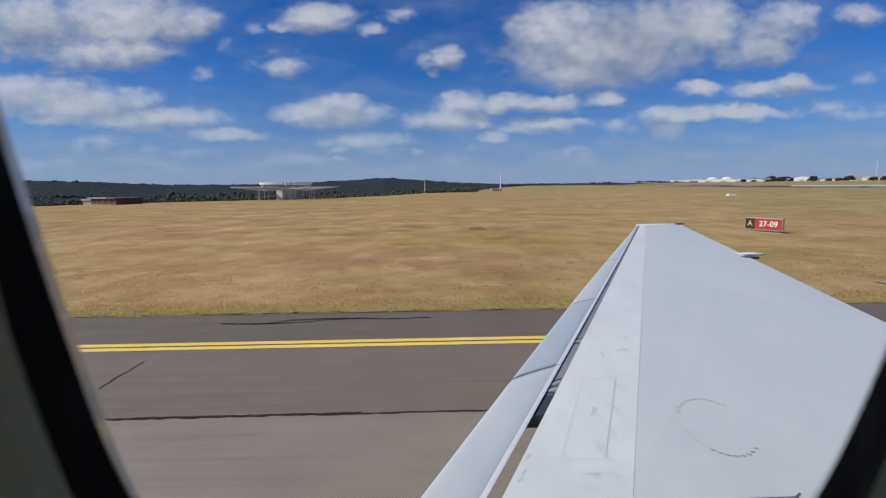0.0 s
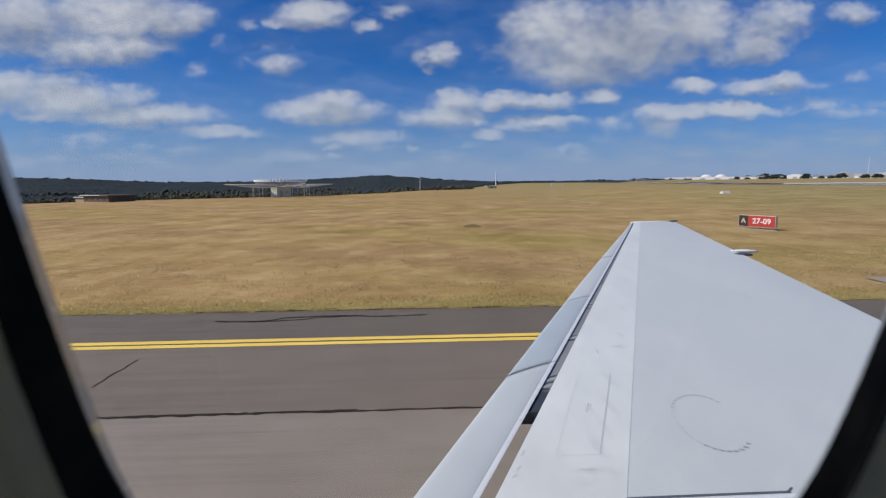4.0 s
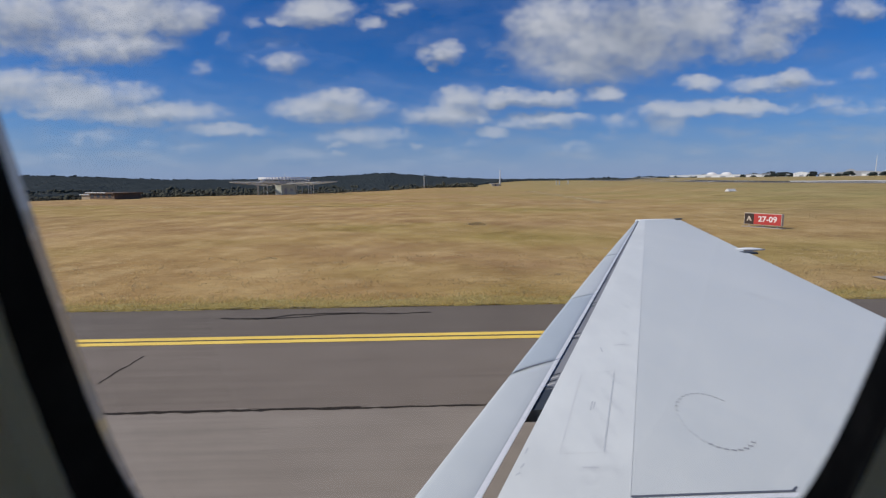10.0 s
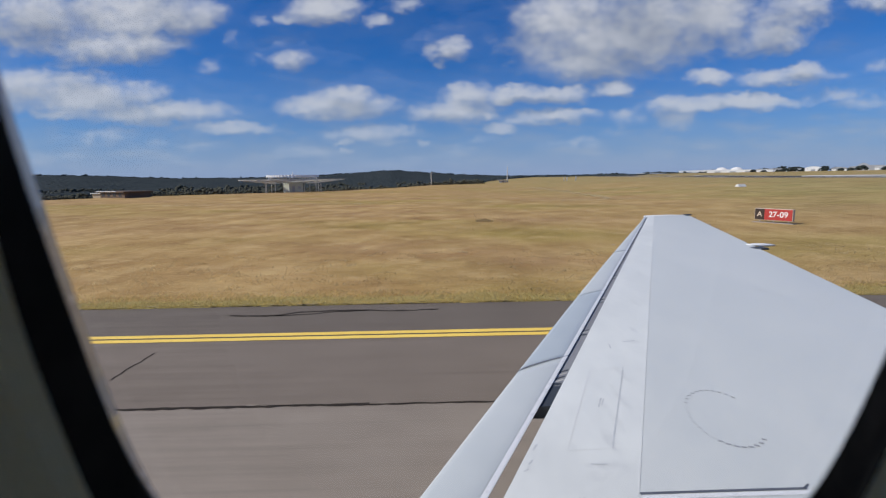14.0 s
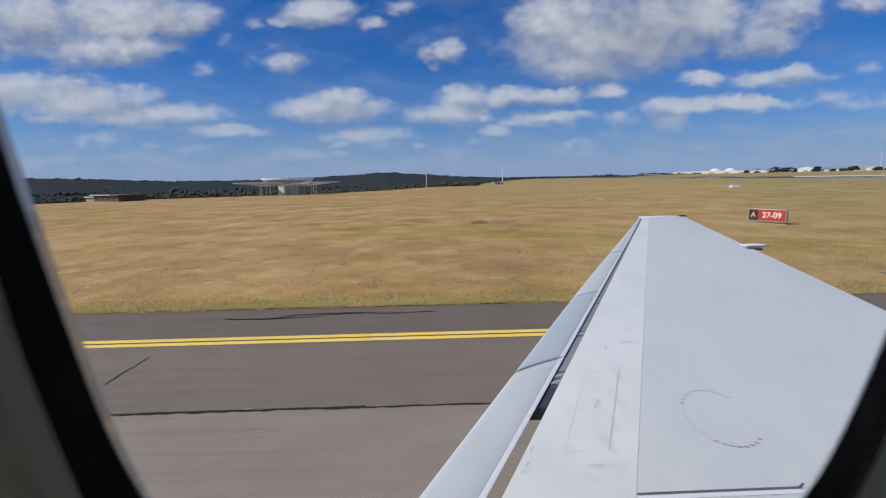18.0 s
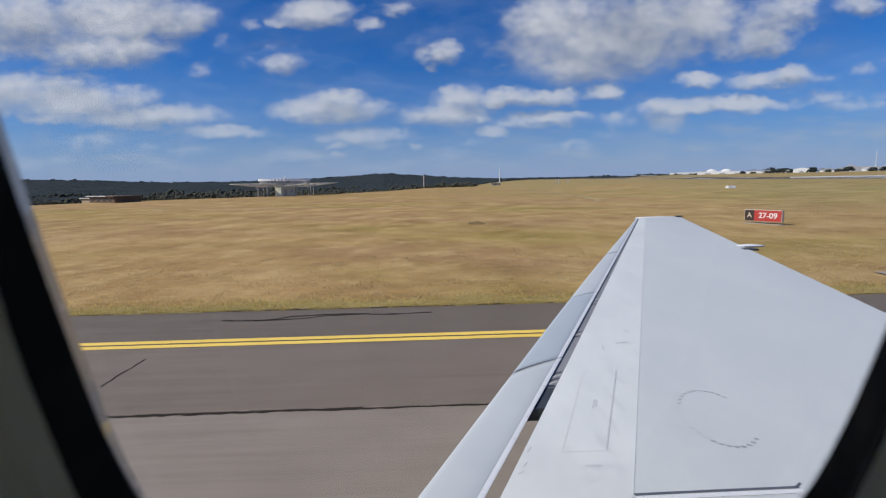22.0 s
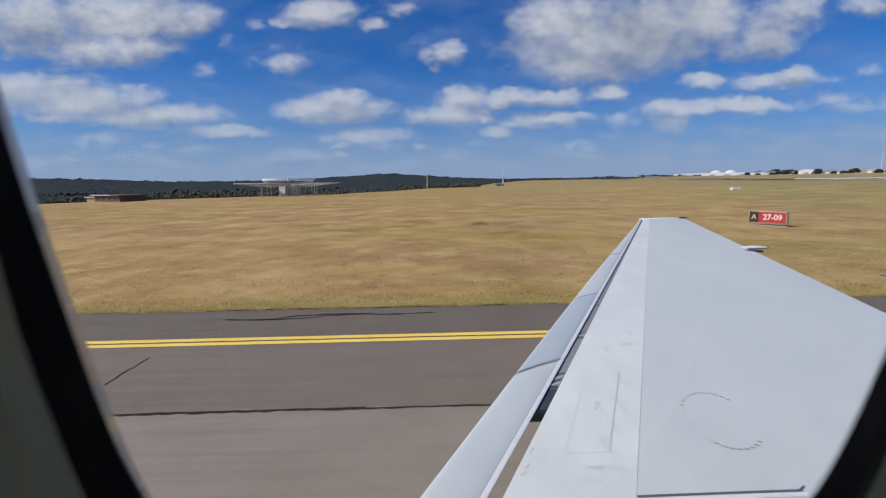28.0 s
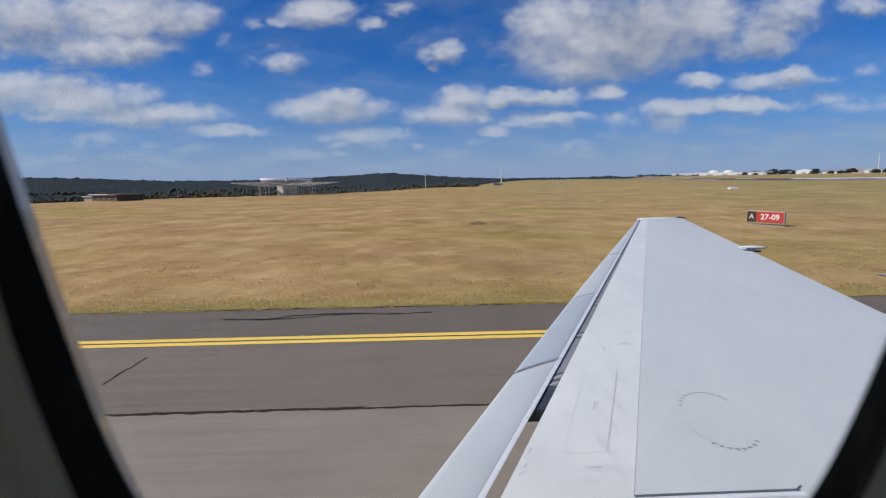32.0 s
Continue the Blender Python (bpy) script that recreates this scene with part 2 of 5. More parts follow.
# ================= materials =================
def stuff_mat(name, dark, bright, scale=3.0, rough=0.8, bump=0.2, stretch=(1, 1, 1), metal=0.0, fine_scale=None, island=0.0, coat=0.0, spread=(0.3, 0.7), random_tint=0.0):
    """Two-scale noise between two colours, with relief."""
    m = bpy.data.materials.new(name)
    m.use_nodes = True
    t = m.node_tree
    bs = t.nodes["Principled BSDF"]
    co = t.nodes.new("ShaderNodeTexCoord").outputs["Object"]
    vec = vcalc(t, "MULTIPLY", co, stretch)
    a = fractal(t, vec, scale, 6, 0.6)
    b = fractal(t, vec, fine_scale or scale * 9, 5, 0.65)
    f = calc(t, "ADD", calc(t, "MULTIPLY", a, 0.65), calc(t, "MULTIPLY", b, 0.35))
    col = ramp(t, f, (spread[0], dark), (spread[1], bright))
    if island:
        ge = t.nodes.new("ShaderNodeNewGeometry").outputs["Random Per Island"]
        col = blend(t, 1.0, col, ramp(t, ge, (0, 1 - island), (1, 1.0)), "MULTIPLY")
    if random_tint:
        oi = t.nodes.new("ShaderNodeObjectInfo").outputs["Random"]
        col = blend(t, 1.0, col, ramp(t, oi, (0, 1 - random_tint), (1, 1.0)), "MULTIPLY")
    wire(t, col, bs.inputs["Base Color"])
    wire(t, ramp(t, b, (0.3, max(rough - 0.1, 0.02)), (0.7, min(rough + 0.1, 1))), bs.inputs["Roughness"])
    bs.inputs["Metallic"].default_value = metal
    bs.inputs["Coat Weight"].default_value = coat
    if bump:
        bp = t.nodes.new("ShaderNodeBump")
        bp.inputs["Strength"].default_value, bp.inputs["Distance"].default_value = bump, 0.01
        wire(t, b, bp.inputs["Height"])
        wire(t, bp.outputs[0], bs.inputs["Normal"])
    return m


def asphalt(name, dark, bright, streak=0.22):
    """Aggregate grain, drawn-out wheel and paving streaks along the taxiway, and broad worn patches."""
    m = bpy.data.materials.new(name)
    m.use_nodes = True
    t = m.node_tree
    bs = t.nodes["Principled BSDF"]
    co = t.nodes.new("ShaderNodeTexCoord").outputs["Object"]
    grain = fractal(t, co, 90, 4, 0.7)
    mottle = fractal(t, vcalc(t, "MULTIPLY", co, (0.6, 1, 1)), 1.3, 6, 0.65)
    lines = fractal(t, vcalc(t, "MULTIPLY", co, (0.02, 1.0, 1)), 4.5, 4, 0.6)
    wide = fractal(t, vcalc(t, "MULTIPLY", co, (0.06, 0.6, 1)), 0.7, 3, 0.5)
    f = calc(t, "ADD", calc(t, "MULTIPLY", mottle, 0.50), calc(t, "MULTIPLY", lines, 0.25))
    f = calc(t, "ADD", f, calc(t, "MULTIPLY", wide, 0.25))
    col = ramp(t, f, (0.36, dark), (0.64, bright))
    col = blend(t, 0.7, col, ramp(t, grain, (0.3, 0.72), (0.5, 1.0), (0.7, 1.25)), "MULTIPLY")
    col = blend(t, streak, col, ramp(t, lines, (0.38, 0.55), (0.52, 1.0)), "MULTIPLY")
    thin = fractal(t, vcalc(t, "MULTIPLY", co, (0.012, 1.0, 1)), 11.0, 5, 0.7)
    col = blend(t, 0.55, col, ramp(t, thin, (0.30, 0.80), (0.5, 1.0), (0.72, 1.16)), "MULTIPLY")
    wire(t, col, bs.inputs["Base Color"])
    bs.inputs["Roughness"].default_value = 0.88
    bs.inputs["Specular IOR Level"].default_value = 0.3
    bp = t.nodes.new("ShaderNodeBump")
    bp.inputs["Strength"].default_value, bp.inputs["Distance"].default_value = 0.35, 0.006
    wire(t, grain, bp.inputs["Height"])
    wire(t, bp.outputs[0], bs.inputs["Normal"])
    return m


def plain(name, col, rough=0.5, metal=0.0, emit=0.0):
    m = stuff_mat(name, tuple(c * 0.86 for c in col), col, 6, rough, 0.05, metal=metal)
    return m


MAT_SKIN = stuff_mat("painted_wing_skin", (0.490, 0.520, 0.528), (0.605, 0.622, 0.610), 0.8, 0.46, 0.0, (1, 0.35, 1), fine_scale=14)
MAT_FRONT = stuff_mat("pale_leading_edge_paint", (0.56, 0.58, 0.575), (0.69, 0.71, 0.695), 1.6, 0.5, 0.0, (1, 0.4, 1), fine_scale=8)


def grime(mat, spots, tint):
    """Rubbed-in dirt: soft irregular smudges at places on the skin. Each: x, y, half sizes, strength."""
    t = mat.node_tree
    bs = t.nodes["Principled BSDF"]
    co = t.nodes.new("ShaderNodeTexCoord").outputs["Object"]
    rag = vcalc(t, "MULTIPLY_ADD", vcalc(t, "SUBTRACT", fractal(t, co, 9, 4, 0.6, True), (0.5, 0.5, 0.5)), (0.06, 0.12, 0), co)
    total = None
    for x, y, a, b, k in spots:
        q = vcalc(t, "MULTIPLY", vcalc(t, "SUBTRACT", rag, (x, y, 0)), (1 / a, 1 / b, 0))
        d = calc(t, "MULTIPLY", calc(t, "SUBTRACT", 1.0, vcalc(t, "LENGTH", q, out=1), clamp=True), k)
        total = d if total is None else calc(t, "MAXIMUM", total, d)
    total = calc(t, "MULTIPLY", total, ramp(t, fractal(t, vcalc(t, "MULTIPLY", co, (1, 0.4, 1)), 30, 4, 0.6), (0.35, 0.15), (0.65, 0.65)))
    base = bs.inputs["Base Color"].links[0].from_socket
    wire(t, blend(t, total, base, tint), bs.inputs["Base Color"])


grime(MAT_FRONT, ((1.05, 2.66, 0.05, 0.16, 0.7), (1.16, 2.90, 0.04, 0.20, 0.45), (1.30, 3.20, 0.04, 0.25, 0.5), (1.46, 3.55, 0.04, 0.2, 0.5), (0.93, 2.46, 0.13, 0.06, 0.6), (1.05, 2.43, 0.08, 0.08, 0.4),
                  (0.88, 2.36, 0.10, 0.05, 0.4), (1.80, 4.20, 0.09, 0.08, 0.55), (1.93, 4.48, 0.04, 0.12, 0.5), (0.52, 2.46, 0.04, 0.07, 0.5), (0.80, 2.62, 0.04, 0.08, 0.4), (1.14, 3.10, 0.04, 0.12, 0.4),
                  (2.30, 5.3, 0.06, 0.25, 0.35), (2.9, 6.6, 0.08, 0.3, 0.35)), (0.33, 0.34, 0.36))
MAT_SLAT = stuff_mat("slat_grey_paint", (0.465, 0.50, 0.515), (0.535, 0.565, 0.575), 1.4, 0.55, 0.0, fine_scale=8)
# slat grey with the blue sky reflection put into the colour
MAT_SLATSKY = stuff_mat("sky_tinted_slat_paint", (0.385, 0.435, 0.475), (0.455, 0.505, 0.54), 1.4, 0.5, 0.0, fine_scale=8)
MAT_EDGE = stuff_mat("bright_slat_edge", (0.64, 0.65, 0.67), (0.72, 0.73, 0.75), 2.0, 0.32, 0.02)
MAT_LINE = stuff_mat("panel_seam", (0.10, 0.11, 0.13), (0.22, 0.24, 0.27), 5, 0.6, 0.0)
MAT_RIVET = stuff_mat("grimy_fasteners", (0.19, 0.20, 0.22), (0.38, 0.39, 0.41), 9, 0.6, 0.0)
MAT_FAINT = stuff_mat("faint_panel_seam", (0.55, 0.565, 0.57), (0.67, 0.68, 0.67), 9, 0.5, 0.0)
MAT_SCUFF = stuff_mat("scuff", (0.40, 0.42, 0.44), (0.58, 0.60, 0.61), 22, 0.6, 0.0)
MAT_DARKLINE = stuff_mat("sealant_strip", (0.075, 0.085, 0.11), (0.13, 0.14, 0.165), 14, 0.6, 0.1)
MAT_MECH = plain("slat_mechanism", (0.07, 0.08, 0.09), 0.5, 0.4)
# dark grey that holds the shade of the slat gap
MAT_COVESHADE = stuff_mat("grey_cove_shade", (0.15, 0.155, 0.17), (0.25, 0.255, 0.27), 1.2, 0.6, 0.05)
MAT_WALL = stuff_mat("cabin_panel", (0.72, 0.70, 0.50), (0.78, 0.76, 0.56), 30, 0.6, 0.1, fine_scale=300)
MAT_SEAL = plain("black_window_seal", (0.003, 0.0034, 0.003), 0.8)
MAT_RIM = stuff_mat("window_reveal", (0.50, 0.43, 0.34), (0.60, 0.52, 0.42), 12, 0.24, 0.0, coat=0.6)
MAT_SEAL.node_tree.nodes["Principled BSDF"].inputs["Specular IOR Level"].default_value = 0.03
MAT_CABIN = stuff_mat("cabin_lining", (0.76, 0.75, 0.69), (0.82, 0.81, 0.75), 2, 0.7, 0.05)
MAT_ASPH_DARK = asphalt("dark_shoulder_asphalt", (0.124, 0.102, 0.083), (0.163, 0.136, 0.111), 0.06)
MAT_ASPH = asphalt("taxiway_asphalt", (0.163, 0.133, 0.107), (0.204, 0.168, 0.137), 0.07)
MAT_ASPH_PALE = asphalt("worn_pale_asphalt", (0.224, 0.188, 0.155), (0.280, 0.238, 0.198), 0.10)
MAT_PAD = asphalt("pale_pad_concrete", (0.27, 0.225, 0.185), (0.36, 0.31, 0.26), 0.05)
MAT_PALESTRIP = stuff_mat("bleached_concrete", (0.52, 0.49, 0.45), (0.66, 0.63, 0.59), 0.05, 0.9, 0.1, fine_scale=2)
MAT_RUNWAY = stuff_mat("runway_asphalt", (0.045, 0.044, 0.045), (0.095, 0.090, 0.088), 0.12, 0.85, 0.4, (1, 0.1, 1), fine_scale=20)
MAT_RUNWAY.node_tree.nodes["Principled BSDF"].inputs["Specular IOR Level"].default_value = 0.08
MAT_CONCRETE = stuff_mat("buff_concrete", (0.33, 0.26, 0.18), (0.47, 0.385, 0.275), 0.35, 0.9, 0.3, (0.4, 1, 1), fine_scale=12, random_tint=0.12)
MAT_YELLOW = stuff_mat("yellow_marking_paint", (0.77, 0.51, 0.085), (0.92, 0.66, 0.14), 2.5, 0.75, 0.2, (0.4, 1, 1), fine_scale=30)
MAT_WHITE = stuff_mat("white_marking_paint", (0.52, 0.51, 0.49), (0.74, 0.73, 0.71), 1.5, 0.75, 0.2, fine_scale=25)
MAT_WHITE.node_tree.nodes["Principled BSDF"].inputs["Specular IOR Level"].default_value = 0.15
MAT_BLACK = stuff_mat("black_marking_paint", (0.022, 0.022, 0.024), (0.045, 0.044, 0.046), 2.0, 0.8, 0.2)
MAT_LINEGAP = stuff_mat("dark_paint_between_the_lines", (0.060, 0.048, 0.032), (0.110, 0.088, 0.055), 3, 0.8, 0.2, (0.3, 1, 1))
MAT_CRACK = stuff_mat("crack_sealant", (0.022, 0.018, 0.015), (0.046, 0.038, 0.032), 4, 0.9, 0.2)
MAT_CRACK.node_tree.nodes["Principled BSDF"].inputs["Specular IOR Level"].default_value = 0.08
MAT_SPILL = stuff_mat("oil_stain", (0.030, 0.028, 0.028), (0.075, 0.068, 0.064), 5, 0.7, 0.1)


def ground_material():
    m = bpy.data.materials.new("dry_airfield_grass")
    m.use_nodes = True
    t = m.node_tree
    bs = t.nodes["Principled BSDF"]
    co = t.nodes.new("ShaderNodeTexCoord").outputs["Object"]
    broad = fractal(t, vcalc(t, "MULTIPLY", co, (0.55, 1.0, 1)), 0.050, 5, 0.55)
    patch = fractal(t, vcalc(t, "MULTIPLY", co, (1.0, 0.8, 1)), 0.26, 7, 0.66)
    tuft = fractal(t, vcalc(t, "MULTIPLY", co, (0.30, 1, 1)), 5.0, 6, 0.7)
    straw = ramp(t, patch, (0.28, (0.26, 0.162, 0.066)), (0.48, (0.385, 0.262, 0.108)), (0.70, (0.55, 0.41, 0.19)))
    green = ramp(t, patch, (0.30, (0.23, 0.175, 0.045)), (0.7, (0.40, 0.315, 0.10)))
    col = blend(t, ramp(t, broad, (0.47, 0.0), (0.60, 0.85)), straw, green)
    earth = fractal(t, vcalc(t, "MULTIPLY", co, (0.5, 1.0, 1)), 0.075, 5, 0.6)
    col = blend(t, ramp(t, earth, (0.47, 0.0), (0.62, 0.85)), col, ramp(t, patch, (0.3, (0.25, 0.155, 0.072)), (0.7, (0.44, 0.30, 0.15))))
    pale = fractal(t, vcalc(t, "MULTIPLY", co, (1.0, 0.75, 1)), 0.46, 7, 0.68)
    col = blend(t, ramp(t, pale, (0.52, 0.0), (0.70, 0.75)), col, (0.58, 0.44, 0.215))
    sep = t.nodes.new("ShaderNodeSeparateXYZ")
    wire(t, co, sep.inputs[0])
    lush = calc(t, "MULTIPLY_ADD", sep.outputs[0], 0.016, -0.02, clamp=True)
    lush = calc(t, "MULTIPLY", lush, ramp(t, broad, (0.36, 0.25), (0.62, 0.85)))
    col = blend(t, lush, col, ramp(t, patch, (0.3, (0.225, 0.205, 0.08)), (0.7, (0.37, 0.33, 0.15))))
    col = blend(t, 0.6, col, ramp(t, tuft, (0.28, 0.62), (0.5, 1.0), (0.75, 1.35)), "MULTIPLY")
    col = blend(t, 1.0, col, (0.985, 0.93, 0.92), "MULTIPLY")
    wire(t, col, bs.inputs["Base Color"])
    bs.inputs["Roughness"].default_value = 0.95
    bs.inputs["Specular IOR Level"].default_value = 0.1
    bp = t.nodes.new("ShaderNodeBump")
    bp.inputs["Strength"].default_value, bp.inputs["Distance"].default_value = 0.6, 0.08
    wire(t, tuft, bp.inputs["Height"])
    wire(t, bp.outputs[0], bs.inputs["Normal"])
    return m


def blade_material(name, *stops):
    m = bpy.data.materials.new(name)
    m.use_nodes = True
    t = m.node_tree
    bs = t.nodes["Principled BSDF"]
    ge = t.nodes.new("ShaderNodeNewGeometry").outputs["Random Per Island"]
    co = t.nodes.new("ShaderNodeTexCoord").outputs["Object"]
    patch = fractal(t, vcalc(t, "MULTIPLY", co, (0.5, 1.2, 1)), 0.3, 5, 0.6)
    f = calc(t, "MULTIPLY_ADD", patch, 1.2, -0.35)
    f = calc(t, "ADD", f, calc(t, "MULTIPLY_ADD", ge, 0.5, -0.0))
    tint = ramp(t, f, *stops)
    wire(t, tint, bs.inputs["Base Color"])
    thin, both = t.nodes.new("ShaderNodeBsdfTranslucent"), t.nodes.new("ShaderNodeMixShader")
    wire(t, tint, thin.inputs[0])
    both.inputs[0].default_value = 0.6
    wire(t, bs.outputs[0], both.inputs[1])
    wire(t, thin.outputs[0], both.inputs[2])
    wire(t, both.outputs[0], t.nodes["Material Output"].inputs[0])
    bs.inputs["Roughness"].default_value = 0.85
    bs.inputs["Specular IOR Level"].default_value = 0.15
    return m


MAT_GROUND = ground_material()
MAT_VERGESOIL = stuff_mat("green_verge_turf", (0.22, 0.18, 0.052), (0.42, 0.335, 0.115), 1.6, 0.95, 0.4, (0.5, 1, 1), fine_scale=14)
MAT_STONES = stuff_mat("bare_verge_soil", (0.24, 0.19, 0.13), (0.46, 0.39, 0.29), 3, 0.95, 0.4, fine_scale=30)
MAT_STRAW = stuff_mat("bleached_straw", (0.46, 0.35, 0.18), (0.60, 0.47, 0.25), 0.6, 0.95, 0.3, (0.4, 1, 1), fine_scale=7)
MAT_BLADE = blade_material("dry_grass_blades", (0.1, (0.48, 0.35, 0.17)), (0.5, (0.62, 0.47, 0.24)), (0.95, (0.76, 0.61, 0.36)))
MAT_VERGE = blade_material("verge_grass_blades", (0.1, (0.43, 0.35, 0.13)), (0.5, (0.61, 0.48, 0.20)), (0.95, (0.80, 0.64, 0.34)))
# far foliage and canopy: some distance haze is put into their bluish greens
MAT_WOODS = stuff_mat("hazy_eucalypt_foliage", (0.030, 0.039, 0.040), (0.046, 0.056, 0.050), 0.012, 0.95, 0.0, island=0.22)
MAT_UNDER = stuff_mat("hazy_woodland_canopy", (0.023, 0.031, 0.037), (0.045, 0.054, 0.054), 0.012, 0.95, 0.0, fine_scale=0.08)
MAT_SCRUB = stuff_mat("scrub_foliage", (0.062, 0.066, 0.052), (0.105, 0.103, 0.078), 0.02, 0.9, 0.0, island=0.15)
for m in (MAT_WOODS, MAT_UNDER, MAT_SCRUB):
    m.node_tree.nodes["Principled BSDF"].inputs["Specular IOR Level"].default_value = 0.02
MAT_SHED = stuff_mat("hangar_cladding", (0.74, 0.74, 0.73), (0.84, 0.84, 0.83), 0.05, 0.5, 0.0)
MAT_SHEDMID = stuff_mat("weathered_cladding", (0.46, 0.47, 0.49), (0.56, 0.57, 0.58), 0.05, 0.5, 0.0)
MAT_SHEDGREY = stuff_mat("grey_cladding", (0.28, 0.29, 0.31), (0.38, 0.39, 0.41), 0.05, 0.5, 0.0)
MAT_BRICK = stuff_mat("brown_brick", (0.095, 0.065, 0.047), (0.17, 0.115, 0.08), 1.0, 0.9, 0.2)
MAT_GALV = stuff_mat("weathered_galvanised_steel", (0.42, 0.41, 0.38), (0.58, 0.57, 0.54), 0.5, 0.6, 0.1)
MAT_STEEL = stuff_mat("dull_lattice_steel", (0.36, 0.36, 0.35), (0.50, 0.50, 0.48), 0.5, 0.6, 0.1)
MAT_HUT = stuff_mat("grey_green_hut_paint", (0.44, 0.46, 0.38), (0.56, 0.58, 0.50), 0.5, 0.7, 0.1)
MAT_WOODPOST = stuff_mat("weathered_timber", (0.20, 0.15, 0.09), (0.36, 0.28, 0.17), 2, 0.9, 0.3, (4, 4, 0.5))
MAT_GLASSDARK = plain("dark_window_glass", (0.05, 0.06, 0.075), 0.15)
MAT_RED = plain("red_sign_face", (0.44, 0.046, 0.038), 0.45)
MAT_SIGNBLACK = plain("black_sign_face", (0.045, 0.030, 0.022), 0.45)
MAT_SIGNWHITE = plain("white_sign_lettering", (0.78, 0.76, 0.74), 0.5)
MAT_SIGNEDGE = plain("sign_case", (0.62, 0.52, 0.42), 0.5)
MAT_AERIAL = plain("white_aerial_radome", (0.86, 0.86, 0.85), 0.5)
MAT_PANE = bpy.data.materials.new("clear_window_pane")
MAT_PANE.use_nodes = True
pt = MAT_PANE.node_tree
pt.nodes.clear()
clear_bs, gloss_bs = pt.nodes.new("ShaderNodeBsdfTransparent"), pt.nodes.new("ShaderNodeBsdfGlossy")
gloss_bs.inputs["Roughness"].default_value = 0.03
fres = pt.nodes.new("ShaderNodeFresnel")
fres.inputs["IOR"].default_value = 1.35
pane_mix, pane_out = pt.nodes.new("ShaderNodeMixShader"), pt.nodes.new("ShaderNodeOutputMaterial")
wire(pt, fres.outputs[0], pane_mix.inputs[0])
wire(pt, clear_bs.outputs[0], pane_mix.inputs[1])
wire(pt, gloss_bs.outputs[0], pane_mix.inputs[2])
wire(pt, pane_mix.outputs[0], pane_out.inputs[0])
MAT_LAMP = plain("brown_lamp_housing", (0.125, 0.090, 0.055), 0.6)
MAT_LENS = plain("amber_lens", (0.26, 0.17, 0.06), 0.25)


# ================= builders =================
def put(name, verts, faces, mat, parent=None, label="", smooth=False):
    me = bpy.data.meshes.new(name)
    me.from_pydata([tuple(map(float, v)) for v in verts], [], faces)
    me.materials.append(mat)
    if smooth:
        me.polygons.foreach_set("use_smooth", [True] * len(me.polygons))
    me.update()
    ob = new(name, me)
    if parent is not None:
        ob.parent = parent
    if label:
        tagged(ob, label)
    return ob


def part(name, bm, mat, parent=None, label="", smooth=False):
    me = bpy.data.meshes.new(name)
    bmesh.ops.recalc_face_normals(bm, faces=bm.faces)
    bm.to_mesh(me)
    bm.free()
    me.materials.append(mat)
    if smooth:
        me.polygons.foreach_set("use_smooth", [True] * len(me.polygons))
    ob = new(name, me)
    if parent is not None:
        ob.parent = parent
    if label:
        tagged(ob, label)
    return ob


def thing(name, label, category, place=(0, 0, 0), turn=0, group="", kind=""):
    ob = new(name)
    ob.matrix_basis = pose(*place, 0, 0, turn)
    return tagged(ob, label, category, group, kind)


def box(bm, x0, y0, z0, x1, y1, z1, bevel=0.0):
    r = bmesh.ops.create_cube(bm, size=1.0, matrix=Matrix.Translation(((x0 + x1) / 2, (y0 + y1) / 2, (z0 + z1) / 2)) @ Matrix.Diagonal((x1 - x0, y1 - y0, z1 - z0, 1)))
    if bevel:
        es = list({e for v in r["verts"] for e in v.link_edges})
        bmesh.ops.bevel(bm, geom=es, offset=bevel, segments=2, affect="EDGES", profile=0.6)
    return bm


def tube(bm, a, b, r0, r1=None, seg=10):
    a, b = Vector(a), Vector(b)
    d = b - a
    m = Matrix.Translation((a + b) / 2) @ d.to_track_quat("Z", "Y").to_matrix().to_4x4()
    bmesh.ops.create_cone(bm, cap_ends=True, segments=seg, radius1=r0, radius2=r0 if r1 is None else r1, depth=d.length, matrix=m)
    return bm


def loft(rows, closed=False, cap=False):
    """Faces that join rows of equally many points."""
    n = len(rows[0])
    verts = [p for row in rows for p in row]
    faces = []
    for i in range(len(rows) - 1):
        for j in range(n if closed else n - 1):
            k = (j + 1) % n
            faces.append((i * n + j, i * n + k, (i + 1) * n + k, (i + 1) * n + j))
    if cap:
        faces.append(tuple(range(n))[::-1])
        faces.append(tuple((len(rows) - 1) * n + j for j in range(n)))
    return verts, faces


# ================= ground =================
GO = 12.7      # how far the field's features lie behind the place where they pass the guard lights


